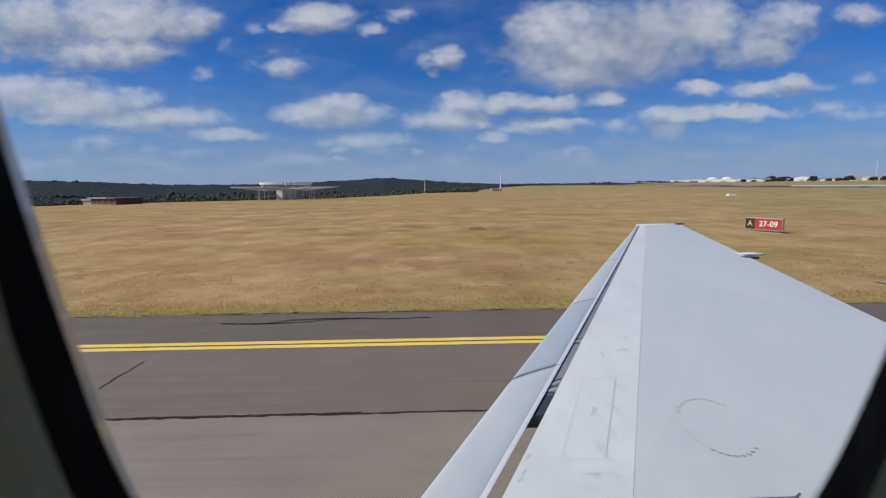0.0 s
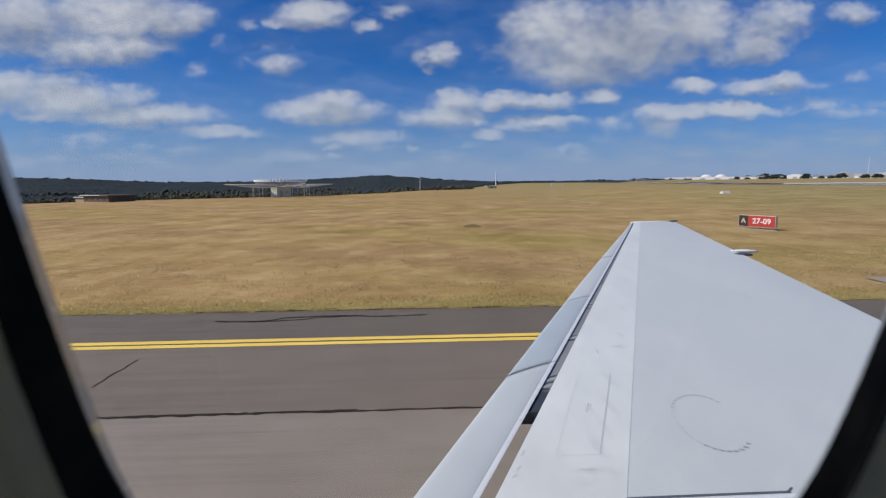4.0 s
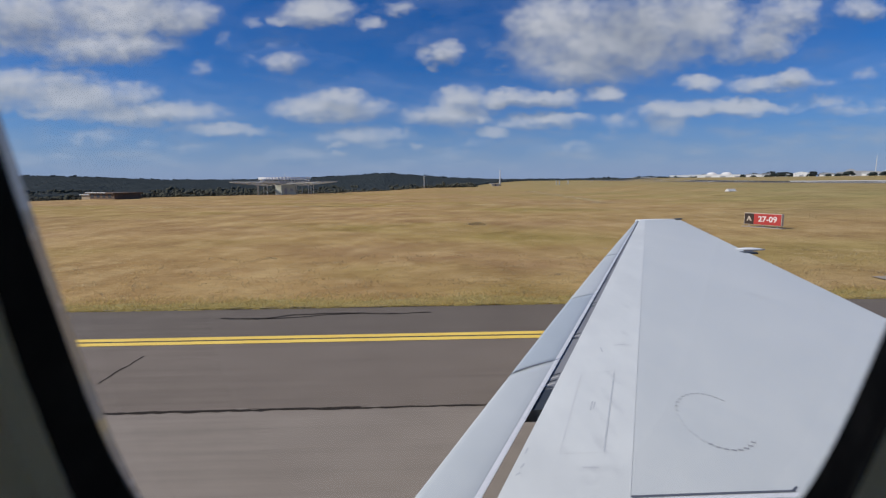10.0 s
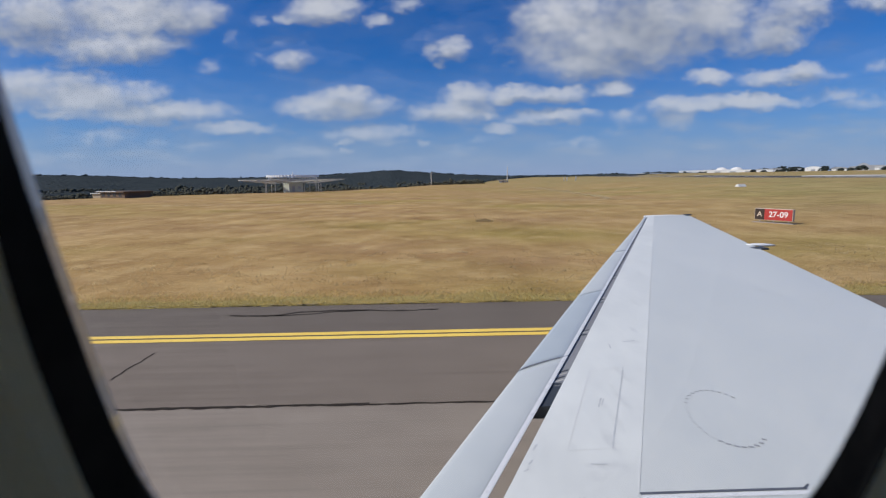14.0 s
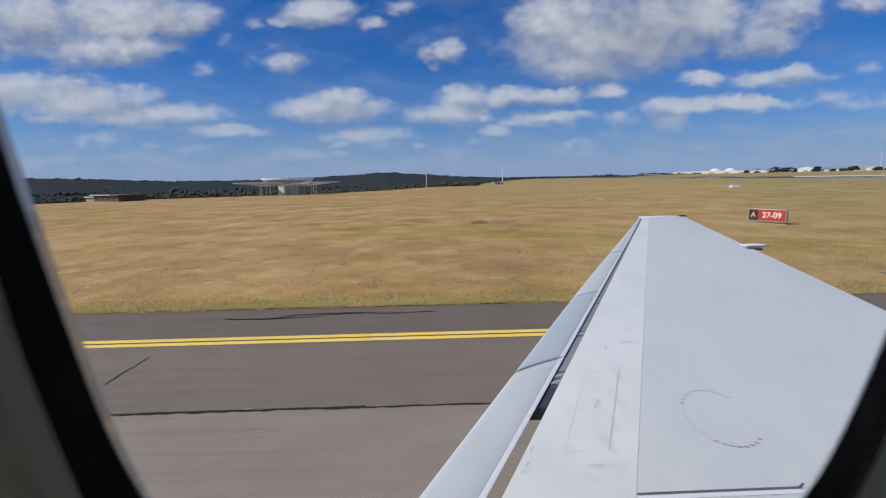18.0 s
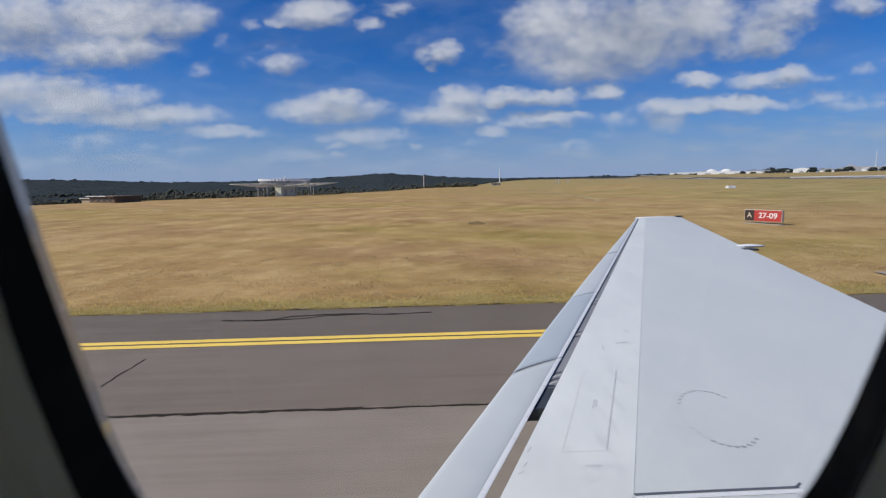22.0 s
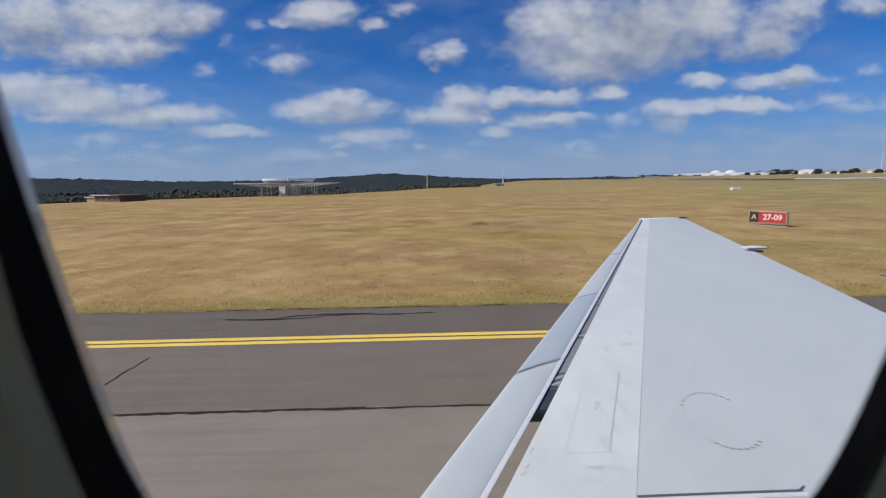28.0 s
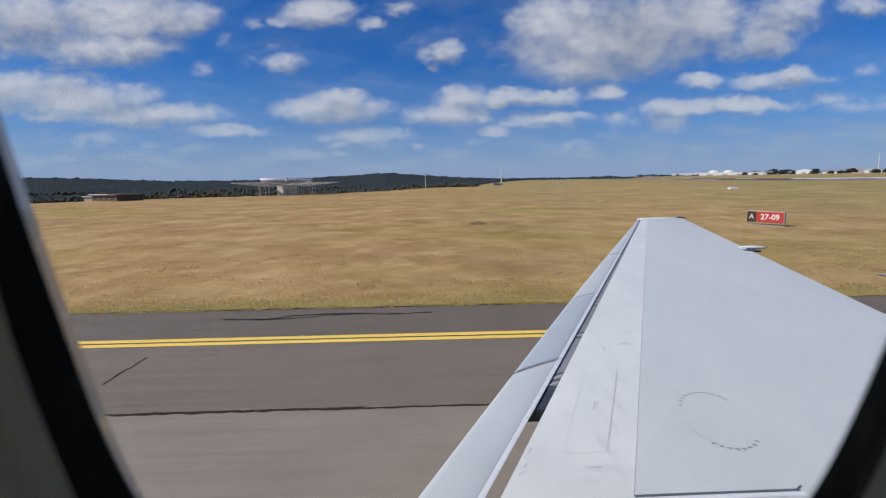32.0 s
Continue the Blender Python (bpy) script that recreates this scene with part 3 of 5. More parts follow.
def land(x, y):
    """The height of the ground: a plateau that rises a little aft and falls to a wooded valley ahead."""
    s = min(1.0, max(0.0, (x - 8.0 - GO) / 60.0))
    z = 1.9 * s * s * (3 - 2 * s)
    r, az = math.hypot(x, y), math.degrees(math.atan2(x, y))
    if y > 0:
        z *= np.interp(az, (8, 24), (0.2, 1.0))
    if y > 0 and az > 6 and r > 300:
        f = min(1.0, (r - 300) / 1100)
        z += np.interp(az, (15, 27, 60, 85), (0, 1, 1, 0)) * 7.0 * f * f * (3 - 2 * f)
    if y > 0 and -75 < az < 60:
        edge = np.interp(az, (-75, -38, -28, -21.6, -10.7, -4.2, -0.1, 8.6, 15.5, 24, 60), (120, 134, 145, 147, 162, 199, 274, 344, 720, 1200, 1200))
        if r > edge:
            far = r - edge
            fall = np.interp(az, (-75, 6, 20, 60), (10.0, 9.0, 3.0, 0.0))
            z -= min(fall, 0.028 * far)
            if r > 600:
                rise_to = np.interp(az, (-75, -38.4, -34.9, -28, -21.5, -13.2, -8, -4.8, -1.5, 2.5, 9, 15.5, 21.6, 26.6, 60), (0.85, 0.75, 0.72, 0.38, 0.34, 0.53, 0.80, 1.0, 0.78, 0.46, 0.17, 0.15, 0.16, 0.18, 0))
                top = 3.3 + math.tan(radians(rise_to)) * 1400 - 2.2
                f = min(1.0, (r - 600) / 800)
                f = f * f * (3 - 2 * f)
                z = z * (1 - f) + max(top, -2.0 if az < 14 else z) * f
    return z


az_steps = [-180 + 6 * i for i in range(18)] + [-72 + 1.2 * i for i in range(120)] + [72 + 6 * i for i in range(18)]
r_steps = [0.0] + [3 * 1.085 ** i for i in range(90)]
r_steps = [r for r in r_steps if r < 4600] + [4700.0]
gv = [(r * math.sin(radians(a)), r * math.cos(radians(a)), land(r * math.sin(radians(a)), r * math.cos(radians(a))) - 0.03) for r in r_steps for a in az_steps]
na = len(az_steps)
gf = [(i * na + j, i * na + (j + 1) % na, (i + 1) * na + (j + 1) % na, (i + 1) * na + j) for i in range(len(r_steps) - 1) for j in range(na)]
ground = put("ground", gv, [f[::-1] for f in gf], MAT_GROUND, smooth=True)
tagged(ground, "dry golden and olive grass of the airfield, stretching to wooded hills", "ground", kind="structure")


def sheet(name, corners, mat, lift, parent=None, step=6.0, label="", thick=0.0):
    """A four-cornered sheet laid over the land."""
    a, b, c, d = [Vector((*p, 0)) for p in corners]
    nu = max(1, int(max((b - a).length, (c - d).length) / step))
    nv = max(1, int(max((d - a).length, (c - b).length) / step))
    rows = []
    for i in range(nu + 1):
        row = []
        for j in range(nv + 1):
            p = a.lerp(b, i / nu).lerp(d.lerp(c, i / nu), j / nv)
            row.append((p.x, p.y, land(p.x, p.y) + lift))
        rows.append(row)
    v, f = loft(rows)
    return put(name, v, [q[::-1] for q in f], mat, parent, label)


EDGE_Y, LINE_Y, JOINT_Y = 12.62, 9.80, 6.77
RW_SLOPE, RW_L, RW_R = 0.25, 108.0, 163.0       # the runway's lean and its stripes where they meet y = 10


def rw(x0, y):
    return x0 + RW_SLOPE * (y - 10)


# the taxiway ahead of the runway: pale inner asphalt, darker outer lane, dark shoulder
taxi = sheet("taxiway", ((-320, -24), (rw(RW_L - 9, -24), -24), (rw(RW_L - 9, JOINT_Y), JOINT_Y), (-320, JOINT_Y)), MAT_ASPH_PALE, 0.0, step=3)
tagged(taxi, "worn pale grey asphalt taxiway beneath the wing", "taxiway", kind="structure")
sheet("outer_lane", ((-320, JOINT_Y), (rw(RW_L - 9, JOINT_Y), JOINT_Y), (rw(RW_L - 9, LINE_Y), LINE_Y), (-320, LINE_Y)), MAT_ASPH, 0.0, taxi, 3)
sheet("shoulder", ((-320, LINE_Y), (rw(RW_L - 9, LINE_Y), LINE_Y), (rw(RW_L - 9, EDGE_Y), EDGE_Y), (-320, EDGE_Y)), MAT_ASPH_DARK, 0.0, taxi, 3)
for k, y0 in enumerate((LINE_Y - 0.01, LINE_Y + 0.265)):
    for x0 in range(-200, 103, 12):
        sheet("edge_line", ((x0, y0), (min(x0 + 12, 103.5), y0), (min(x0 + 12, 103.5), y0 + 0.195), (x0, y0 + 0.195)), MAT_YELLOW, 0.008, taxi, 3)
for x0 in range(-68, 103, 12):
    sheet("line_gap", ((x0, LINE_Y + 0.188), (min(x0 + 12, 103.5), LINE_Y + 0.188), (min(x0 + 12, 103.5), LINE_Y + 0.262), (x0, LINE_Y + 0.262)), MAT_LINEGAP, 0.007, taxi, 3)


def ribbon(name, pts, width, mat, lift, parent, wobble=0.0, seed=0, label=""):
    """A narrow strip along a bent line on the pavement, with an uneven edge."""
    rnd = random.Random(seed)
    rows = []
    for i in range(len(pts) - 1):
        a, b = Vector((*pts[i], 0)), Vector((*pts[i + 1], 0))
        n = max(2, int((b - a).length / max(0.12, width * 1.5)))
        side_v = Vector((-(b - a).y, (b - a).x, 0)).normalized()
        for k in range(n + (i == len(pts) - 2)):
            p = a.lerp(b, k / n) + side_v * rnd.uniform(-wobble, wobble)
            w = width * rnd.uniform(0.55, 1.25) / 2
            rows.append([(p.x + side_v.x * s, p.y + side_v.y * s, land(p.x, p.y) + lift) for s in (-w, w)])
    v, f = loft(rows)
    return put(name, v, f, mat, parent, label)


def blot(name, x, y, rx, ry, mat, lift, parent, seed=0):
    rnd = random.Random(seed)
    n = 22
    ring = [(x + rx * math.cos(2 * math.pi * i / n) * rnd.uniform(0.65, 1.15), y + ry * math.sin(2 * math.pi * i / n) * rnd.uniform(0.65, 1.15), land(x, y) + lift) for i in range(n)]
    return put(name, ring, [tuple(range(n))], mat, parent)


# ragged verge of greener turf along the asphalt, with bits of bare soil at its lip
PAD_A, PAD_B = 2.22 + GO, 3.88 + GO
for i in range(10):
    xa = -42 + 9.6 * i
    if xa < PAD_A < xa + 9.6:
        spans = ((xa, PAD_A - 0.06), (PAD_B + 0.07, xa + 9.6))
    else:
        spans = ((xa, xa + 9.6),)
    for k, (a, b) in enumerate(spans):
        if b - a < 0.3:
            continue
        rnd = random.Random(900 + i * 3 + k)
        n = int((b - a) / 0.09)
        rows = []
        for j in range(n + 1):
            x = a + (b - a) * j / n
            y0 = EDGE_Y - 0.03 + 0.05 * noise.noise((x * 0.9, 1.7, 0)) + rnd.uniform(-0.035, 0.02)
            y1 = EDGE_Y + 0.95 + 0.45 * noise.noise((x * 0.35, 5.1, 0)) + 0.18 * noise.noise((x * 1.7, 8.2, 0)) + rnd.uniform(-0.06, 0.06)
            rows.append([(x, y0, land(x, y0) + 0.006), (x, y0 + 0.06, land(x, y0) + 0.022), (x, (y0 + y1) / 2, land(x, y0) + 0.02), (x, y1 - 0.05, land(x, y1) - 0.012), (x, y1, land(x, y1) - 0.034)])
        v, f = loft(rows)
        tagged(put("verge", v, [q[::-1] for q in f], MAT_VERGESOIL), "greener turf verge along the asphalt edge", "verge", kind="structure")
for i in range(70):
    rnd = random.Random(1500 + i)
    x = rnd.uniform(-18, 24)
    if PAD_A - 0.3 < x < PAD_B + 0.3:
        continue
    blot("soil_patch", x, EDGE_Y + rnd.uniform(-0.05, 0.05), rnd.uniform(0.06, 0.3), rnd.uniform(0.01, 0.025), MAT_STONES if i % 3 else MAT_CRACK, 0.036, taxi, 1600 + i)


# sealed joint between the lanes, cracks and stains
for i, x0 in enumerate(range(-127, 100, 14)):
    ribbon("joint_seal", [(x0, JOINT_Y), (x0 + 14, JOINT_Y + 0.01)], 0.075 if i % 2 == 0 else 0.05, MAT_CRACK, 0.005, taxi, 0.014, 40 + i)
CRACKS = (
    ((0.10, 0.06), ((1.43, 9.72), (1.425, 9.2), (1.37, 8.6), (1.335, 8.0), (1.28, 7.4), (1.22, 6.85))),
    ((0.10, 0.05), ((2.10, 10.42), (2.55, 11.0), (3.1, 11.65), (3.75, 12.5))),
    ((0.05, 0.03), ((-10.4, 6.7), (-11.0, 5.4), (-11.6, 3.9))),
    ((0.038, 0.02), ((-18.21, 9.16), (-18.19, 8.7), (-18.22, 8.3), (-18.21, 7.89))),
    ((0.10, 0.03), ((-17.8, 11.72), (-16.6, 11.66), (-16.1, 11.93), (-14.9, 12.05), (-13.5, 11.90), (-12.6, 11.98))),
    ((0.09, 0.03), ((-17.0, 11.66), (-16.0, 11.70), (-15.2, 11.92), (-14.4, 12.00))),
    ((0.08, 0.04), ((24, 9.7), (25.0, 8.2), (25.9, 6.8), (27.4, 4.0))),
    ((0.07, 0.04), ((21.6, 9.7), (20.6, 8.3), (19.5, 6.8), (18.0, 4.2))),
    ((0.07, 0.04), ((48, 9.7), (47.2, 8.2), (46.6, 6.8))),
    ((0.05, 0.03), ((66, 9.7), (67.6, 7.4), (69.2, 4.0))),
    ((0.07, 0.04), ((30.6, 9.7), (30.9, 8.9), (31.6, 8.5), (32.2, 8.3), (32.3, 7.6))))
for i, ((w, wobble), line) in enumerate(CRACKS):
    ribbon("crack", [(x + GO, y) for x, y in line], w, MAT_CRACK, 0.004, taxi, wobble, 101 + i)
# chipped filler along the joint
for i, (x, y, a, b) in enumerate(((-2.75, 6.82, 0.16, 0.03), (-0.78, 6.80, 0.20, 0.035), (-2.55, 6.80, 0.10, 0.02), (3.4, 6.82, 0.2, 0.03), (-6.2, 6.82, 0.18, 0.03))):
    blot("joint_chip", x, y, a * 0.6, b * 0.6, MAT_ASPH_PALE, 0.0065, taxi, 260 + i)
# a white bar across the lane, with spills round it, ahead of the aircraft
ribbon("white_cross_line", [(-30.4 + GO, 9.66), (-31.5 + GO, 4.8), (-33.2 + GO, -6.0)], 0.16, MAT_WHITE, 0.004, taxi, 0.01, 7)
for i, (x, y, a, b) in enumerate(((-32.3, 7.6, 0.7, 0.12), (-30.0, 7.55, 0.22, 0.12), (-33.2, 7.5, 0.3, 0.08), (-32.6, 7.0, 0.9, 0.07), (-34.4, 8.0, 0.4, 0.06), (-31.9, 7.15, 0.2, 0.07))):
    blot("oil_stain", x + GO, y, a, b, MAT_SPILL, 0.0045, taxi, 200 + i)
blot("oil_stain", 30.5 + GO, 11.4, 0.5, 0.2, MAT_SPILL, 0.0045, taxi, 210)

# where a vehicle has crossed the grass
def grass_track(pts, width, mat, seed, label):
    """Ragged patches of pressed grass strewn along a line."""
    rnd = random.Random(seed)
    verts, faces = [], []
    for i in range(len(pts) - 1):
        a, b = Vector(pts[i]), Vector(pts[i + 1])
        d = b - a
        n = int(d.length * 2.2 / width)
        for k in range(n):
            c = a + d * rnd.random() + Vector((-d.y, d.x)).normalized() * rnd.gauss(0, width * 0.45)
            r = width * rnd.uniform(0.12, 0.5)
            first = len(verts)
            for j in range(7):
                q = 6.283 * j / 7
                x, y = c.x + 1.3 * r * math.cos(q) * rnd.uniform(0.6, 1.2), c.y + r * math.sin(q) * rnd.uniform(0.6, 1.2)
                verts.append((x, y, land(x, y) + 0.004 + 0.01 * rnd.random()))
            faces.append(tuple(range(first, first + 7)))
    return tagged(put("grass_track", verts, faces, mat), label, "track", kind="stuff")


grass_track([(33.5, 160.0), (32.2, 139.7), (30.6, 116.0), (29.2, 96.9), (26.6, 72.4)], 1.3, MAT_STRAW, 502, "pale straw track curving through the grass")
grass_track([(-70.0, 73.0), (-30.0, 70.0), (6.0, 69.0), (30.0, 70.5)], 0.8, MAT_STRAW, 504, "pale straw track curving through the grass")

# the runway that the taxiway crosses
Y0, Y1 = -420, 1500
runway = sheet("runway", ((rw(RW_L, Y0), Y0), (rw(RW_R, Y0), Y0), (rw(RW_R, Y1), Y1), (rw(RW_L, Y1), Y1)), MAT_RUNWAY, 0.0, step=28)
tagged(runway, "dark rubber-marked asphalt runway with white markings", "runway", kind="structure")
for name, a, b in (("shoulder", RW_L - 9, RW_L), ("shoulder", RW_R, RW_R + 9)):
    sheet(name, ((rw(a, Y0), Y0), (rw(b, Y0), Y0), (rw(b, Y1), Y1), (rw(a, Y1), Y1)), MAT_ASPH, 0.0, runway, 28)
for x0 in (RW_L + 0.2, RW_R - 1.3):
    for a, b in ((Y0, 6.0), (10.4, 160), (160, 400), (400, 900), (900, Y1)):
        sheet("edge_stripe", ((rw(x0, a), a), (rw(x0 + 1.1, a), a), (rw(x0 + 1.1, b), b), (rw(x0, b), b)), MAT_WHITE, 0.006, runway, 20)
mid = (RW_L + RW_R) / 2
for i in range(18):
    a = 58 + 60 * i
    sheet("centre_dash", ((rw(mid - 0.45, a), a), (rw(mid + 0.45, a), a), (rw(mid + 0.45, a + 30), a + 30), (rw(mid - 0.45, a + 30), a + 30)), MAT_WHITE, 0.006, runway, 15)
for a, ln in ((20, 26), (96, 24), (150, 60), (330, 45), (480, 24)):
    for x0 in (mid - 18, mid + 10):
        sheet("touchdown_bar", ((rw(x0, a), a), (rw(x0 + 8, a), a), (rw(x0 + 8, a + ln), a + ln), (rw(x0, a + ln), a + ln)), MAT_WHITE, 0.006, runway, 12)

# the concrete taxiway beyond the runway, with its holding position
apron = sheet("concrete_taxiway", ((rw(RW_R + 9, -24), -24), (345, -24), (345, LINE_Y), (rw(RW_R + 9, LINE_Y), LINE_Y)), MAT_CONCRETE, -0.012, step=12)
tagged(apron, "buff concrete taxiway with stained joints beyond the runway", "taxiway", kind="structure")
sheet("shoulder", ((rw(RW_R + 9, LINE_Y), LINE_Y), (345, LINE_Y), (345, EDGE_Y), (rw(RW_R + 9, EDGE_Y), EDGE_Y)), MAT_ASPH_DARK, -0.004, apron, 12)
for y0 in (LINE_Y, LINE_Y + 0.30):
    for x0 in range(190, 334, 12):
        sheet("edge_line", ((x0, y0), (x0 + 12, y0), (x0 + 12, y0 + 0.155), (x0, y0 + 0.155)), MAT_YELLOW, 0.005, apron, 12)
for i in range(19):
    for j, (ya, yb) in enumerate(((-8.2, -2.3), (-2.28, 3.6), (3.62, LINE_Y - 0.02))):
        x0 = 193 + 7.3 * i
        sheet("concrete_slab", ((x0, ya), (x0 + 7.28, ya), (x0 + 7.28, yb), (x0, yb)), MAT_CONCRETE, 0.0, apron, 9)
HX = 267.0
sheet("black_panel", ((HX - 2.1, -8), (HX + 0.6, -8), (HX + 0.6, 9.3), (HX - 2.1, 9.3)), MAT_BLACK, 0.004, apron, 9)
for x0 in (HX - 0.6, HX - 0.02):
    sheet("holding_line", ((x0, -8), (x0 + 0.3, -8), (x0 + 0.3, 9.3), (x0, 9.3)), MAT_YELLOW, 0.008, apron, 9)
for i in range(9):
    for x0 in (HX - 1.75, HX - 1.2):
        y0 = 7.95 - 1.95 * i
        sheet("holding_dash", ((x0, y0), (x0 + 0.33, y0), (x0 + 0.33, y0 + 1.0), (x0, y0 + 1.0)), MAT_YELLOW, 0.008, apron, 9)
ribbon("dark_tar_band", [(HX - 9, 5.1), (HX - 5.5, 4.3), (HX - 2.2, 5.0)], 0.3, MAT_CRACK, 0.005, apron, 0.06, 71)
ribbon("dark_tar_band", [(HX + 2, 5.3), (HX + 9, 5.6), (HX + 16, 5.0), (HX + 22, 5.4)], 0.3, MAT_CRACK, 0.005, apron, 0.06, 72)


# pale paved strip across the grass far aft
strip_az = [37.6 + 1.5 * i for i in range(16)]
v, f = loft([[(r * math.sin(radians(q)), r * math.cos(radians(q)), land(r * math.sin(radians(q)), r * math.cos(radians(q))) + 0.12) for q in strip_az] for r in (300, 320, 340, 360, 380, 400)])
tagged(put("pavement", v, f, MAT_PALESTRIP), "pale concrete strip across the far grass", "pavement", kind="structure")


# ================= the aircraft =================
jet = thing("passenger_jet", "grey painted passenger jet wing and cabin side, slats extended", "aircraft", (0, 0, 0))


def deck(y):
    """Height of the wing's upper skin."""
    return 1.700 + 0.055 * (y - 2.4)


def slat_nose(y):
    return -0.074 + (y - 2.28) * 0.5505 - 0.05 * max(0.0, math.sin(math.pi * (y - 1.8) / 9.5)) * (y < 11.3)


def slat_tail(y):
    return 0.269 + (y - 2.262) * 0.5215


def box_nose(y):
    return 0.346 + (y - 2.258) * 0.5168 + 0.004 * math.exp(-((y - 4.2) / 2.0) ** 2)


def spar(y):
    return 1.026 + (y - 2.224) * 0.4641


def tail(y):
    return 4.892 + (y - 4.945) * 0.2430


TIP = 12.55
SPAN = [-0.25 + (TIP + 0.25) * (i / 40) for i in range(41)]


def wing_rows(x_from, x_to, n, crown):
    rows = []
    for y in SPAN:
        a, b = x_from(y), x_to(y)
        rows.append([(a + (b - a) * k / n, y, deck(y) + crown(y, a + (b - a) * k / n)) for k in range(n + 1)])
    return rows


def camber(y, x):
    a, b = box_nose(y), tail(y)
    f = (x - a) / (b - a)
    return 0.014 * (b - a) * (4 * f * (1 - f)) * 0.35 - 0.003 * max(0, 0.03 - f) / 0.03


wing = new("wing")
wing.parent = jet
tagged(wing, "pale grey swept wing with worn panels")
# upper skin in two panels that meet at the front spar
v, f = loft(wing_rows(spar, tail, 16, camber))
put("main_skin", v, [q[::-1] for q in f], MAT_SKIN, wing, smooth=True)
rows, nose = [], []
for y in SPAN:
    a, b = box_nose(y), spar(y)
    th = 0.34 - 0.018 * y
    nose.append([(a + 0.25, y, deck(y) - th), (a + 0.16, y, deck(y) - th * 0.8), (a + 0.09, y, deck(y) - th * 0.45), (a + 0.022, y, deck(y) - 0.07), (a + 0.003, y, deck(y) - 0.018), (a, y, deck(y) + camber(y, a) + 0.0010)])
    rows.append([(a + (b - a) * k / 6, y, deck(y) + camber(y, a + (b - a) * k / 6) + 0.0012) for k in range(7)])
v, f = loft(rows)
put("leading_skin", v, [q[::-1] for q in f], MAT_FRONT, wing, "paler fixed leading edge panel", smooth=True)
v, f = loft(nose)
put("leading_nose", v, [q[::-1] for q in f], MAT_SLAT, wing, "shaded nose under the leading edge panel")
rows = []
for y in SPAN:
    th = 0.34 - 0.018 * y
    a, b = box_nose(y) + 0.25, tail(y)
    rows.append([(a, y, deck(y) - th), ((a + b) / 2, y, deck(y) - th * 1.05), (b - 0.05, y, deck(y) - 0.06), (b + 0.004, y, deck(y) - 0.012), (b, y, deck(y) + camber(y, b))])
v, f = loft(rows)
put("lower_skin", v, f, MAT_SKIN, wing, smooth=True)
# squared tip cap
bm = bmesh.new()
a, b = slat_nose(TIP) + 0.02, tail(TIP) + 0.03
prof = [(a, -0.06), (a + 0.04, 0.0), (a + 0.25, 0.014), ((a + b) / 2, 0.02), (b - 0.05, 0.012), (b, 0.0), (b - 0.02, -0.04), ((a + b) / 2, -0.12), (a + 0.15, -0.12)]
rows = [[(x, TIP - 0.02 + d, deck(TIP) + z * s) for x, z in prof] for d, s in ((0, 1), (0.10, 1), (0.15, 0.75), (0.17, 0.3))]
v, f = loft(rows, True, True)
put("tip_cap", v, f, MAT_EDGE, wing, "bright squared wing tip", smooth=True)
# thin dark corner of the tip light
bm = bmesh.new()
box(bm, b - 0.16, TIP - 0.10, deck(TIP) + 0.012, b + 0.01, TIP + 0.02, deck(TIP) + 0.035, 0.008)
part("tip_light", bm, MAT_MECH, wing, "dark rear tip light")
# static wicks behind the outer trailing edge
for i in range(5):
    y = 9.9 + 0.6 * i
    bm = bmesh.new()
    tube(bm, (tail(y) - 0.01, y, deck(y) - 0.01), (tail(y) + 0.13, y + 0.03, deck(y) - 0.03), 0.006, 0.003, 6)
    part("static_wick", bm, MAT_GALV, wing)
# aileron hinge fairing that sticks out behind the trailing edge
rows = []
for k, (s, w, h) in enumerate(((0.0, 0.004, 0.004), (0.06, 0.035, 0.016), (0.14, 0.06, 0.030), (0.26, 0.06, 0.032), (0.38, 0.045, 0.022), (0.47, 0.012, 0.006))):
    y = 8.52 - 0.10 * k / 5
    rows.append([(tail(8.5) + s - 0.1, y + w * math.cos(q), deck(y) + 0.01 + h * math.sin(q)) for q in [2 * math.pi * j / 12 for j in range(12)]])
v, f = loft(rows, True, True)
put("hinge_fairing", v, f, MAT_EDGE, wing, "pale hinge fairing at the trailing edge", smooth=True)
# added dark block in place of the shade beneath the fairing
bm = bmesh.new()
box(bm, tail(8.3) - 0.12, 8.18, deck(8.3) - 0.03, tail(8.3) + 0.14, 8.36, deck(8.3) + 0.004, 0.01)
part("hinge_arm", bm, MAT_MECH, wing, "dark block standing in for the shade under the fairing")


def strip_on_wing(name, pts, width, mat, lift=0.006, label=""):
    rows = []
    for i, (x, y) in enumerate(pts):
        j = min(i, len(pts) - 2)
        d = Vector((pts[j + 1][0] - pts[j][0], pts[j + 1][1] - pts[j][1])).normalized()
        s = Vector((-d.y, d.x)) * width / 2
        rows.append([(x - s.x, y - s.y, deck(y) + camber(y, x) + lift), (x + s.x, y + s.y, deck(y) + camber(y, x) + lift)])
    v, f = loft(rows)
    return put(name, v, f, mat, wing, label)


def line_pts(a, b, n=12):
    return [(a[0] + (b[0] - a[0]) * i / n, a[1] + (b[1] - a[1]) * i / n) for i in range(n + 1)]


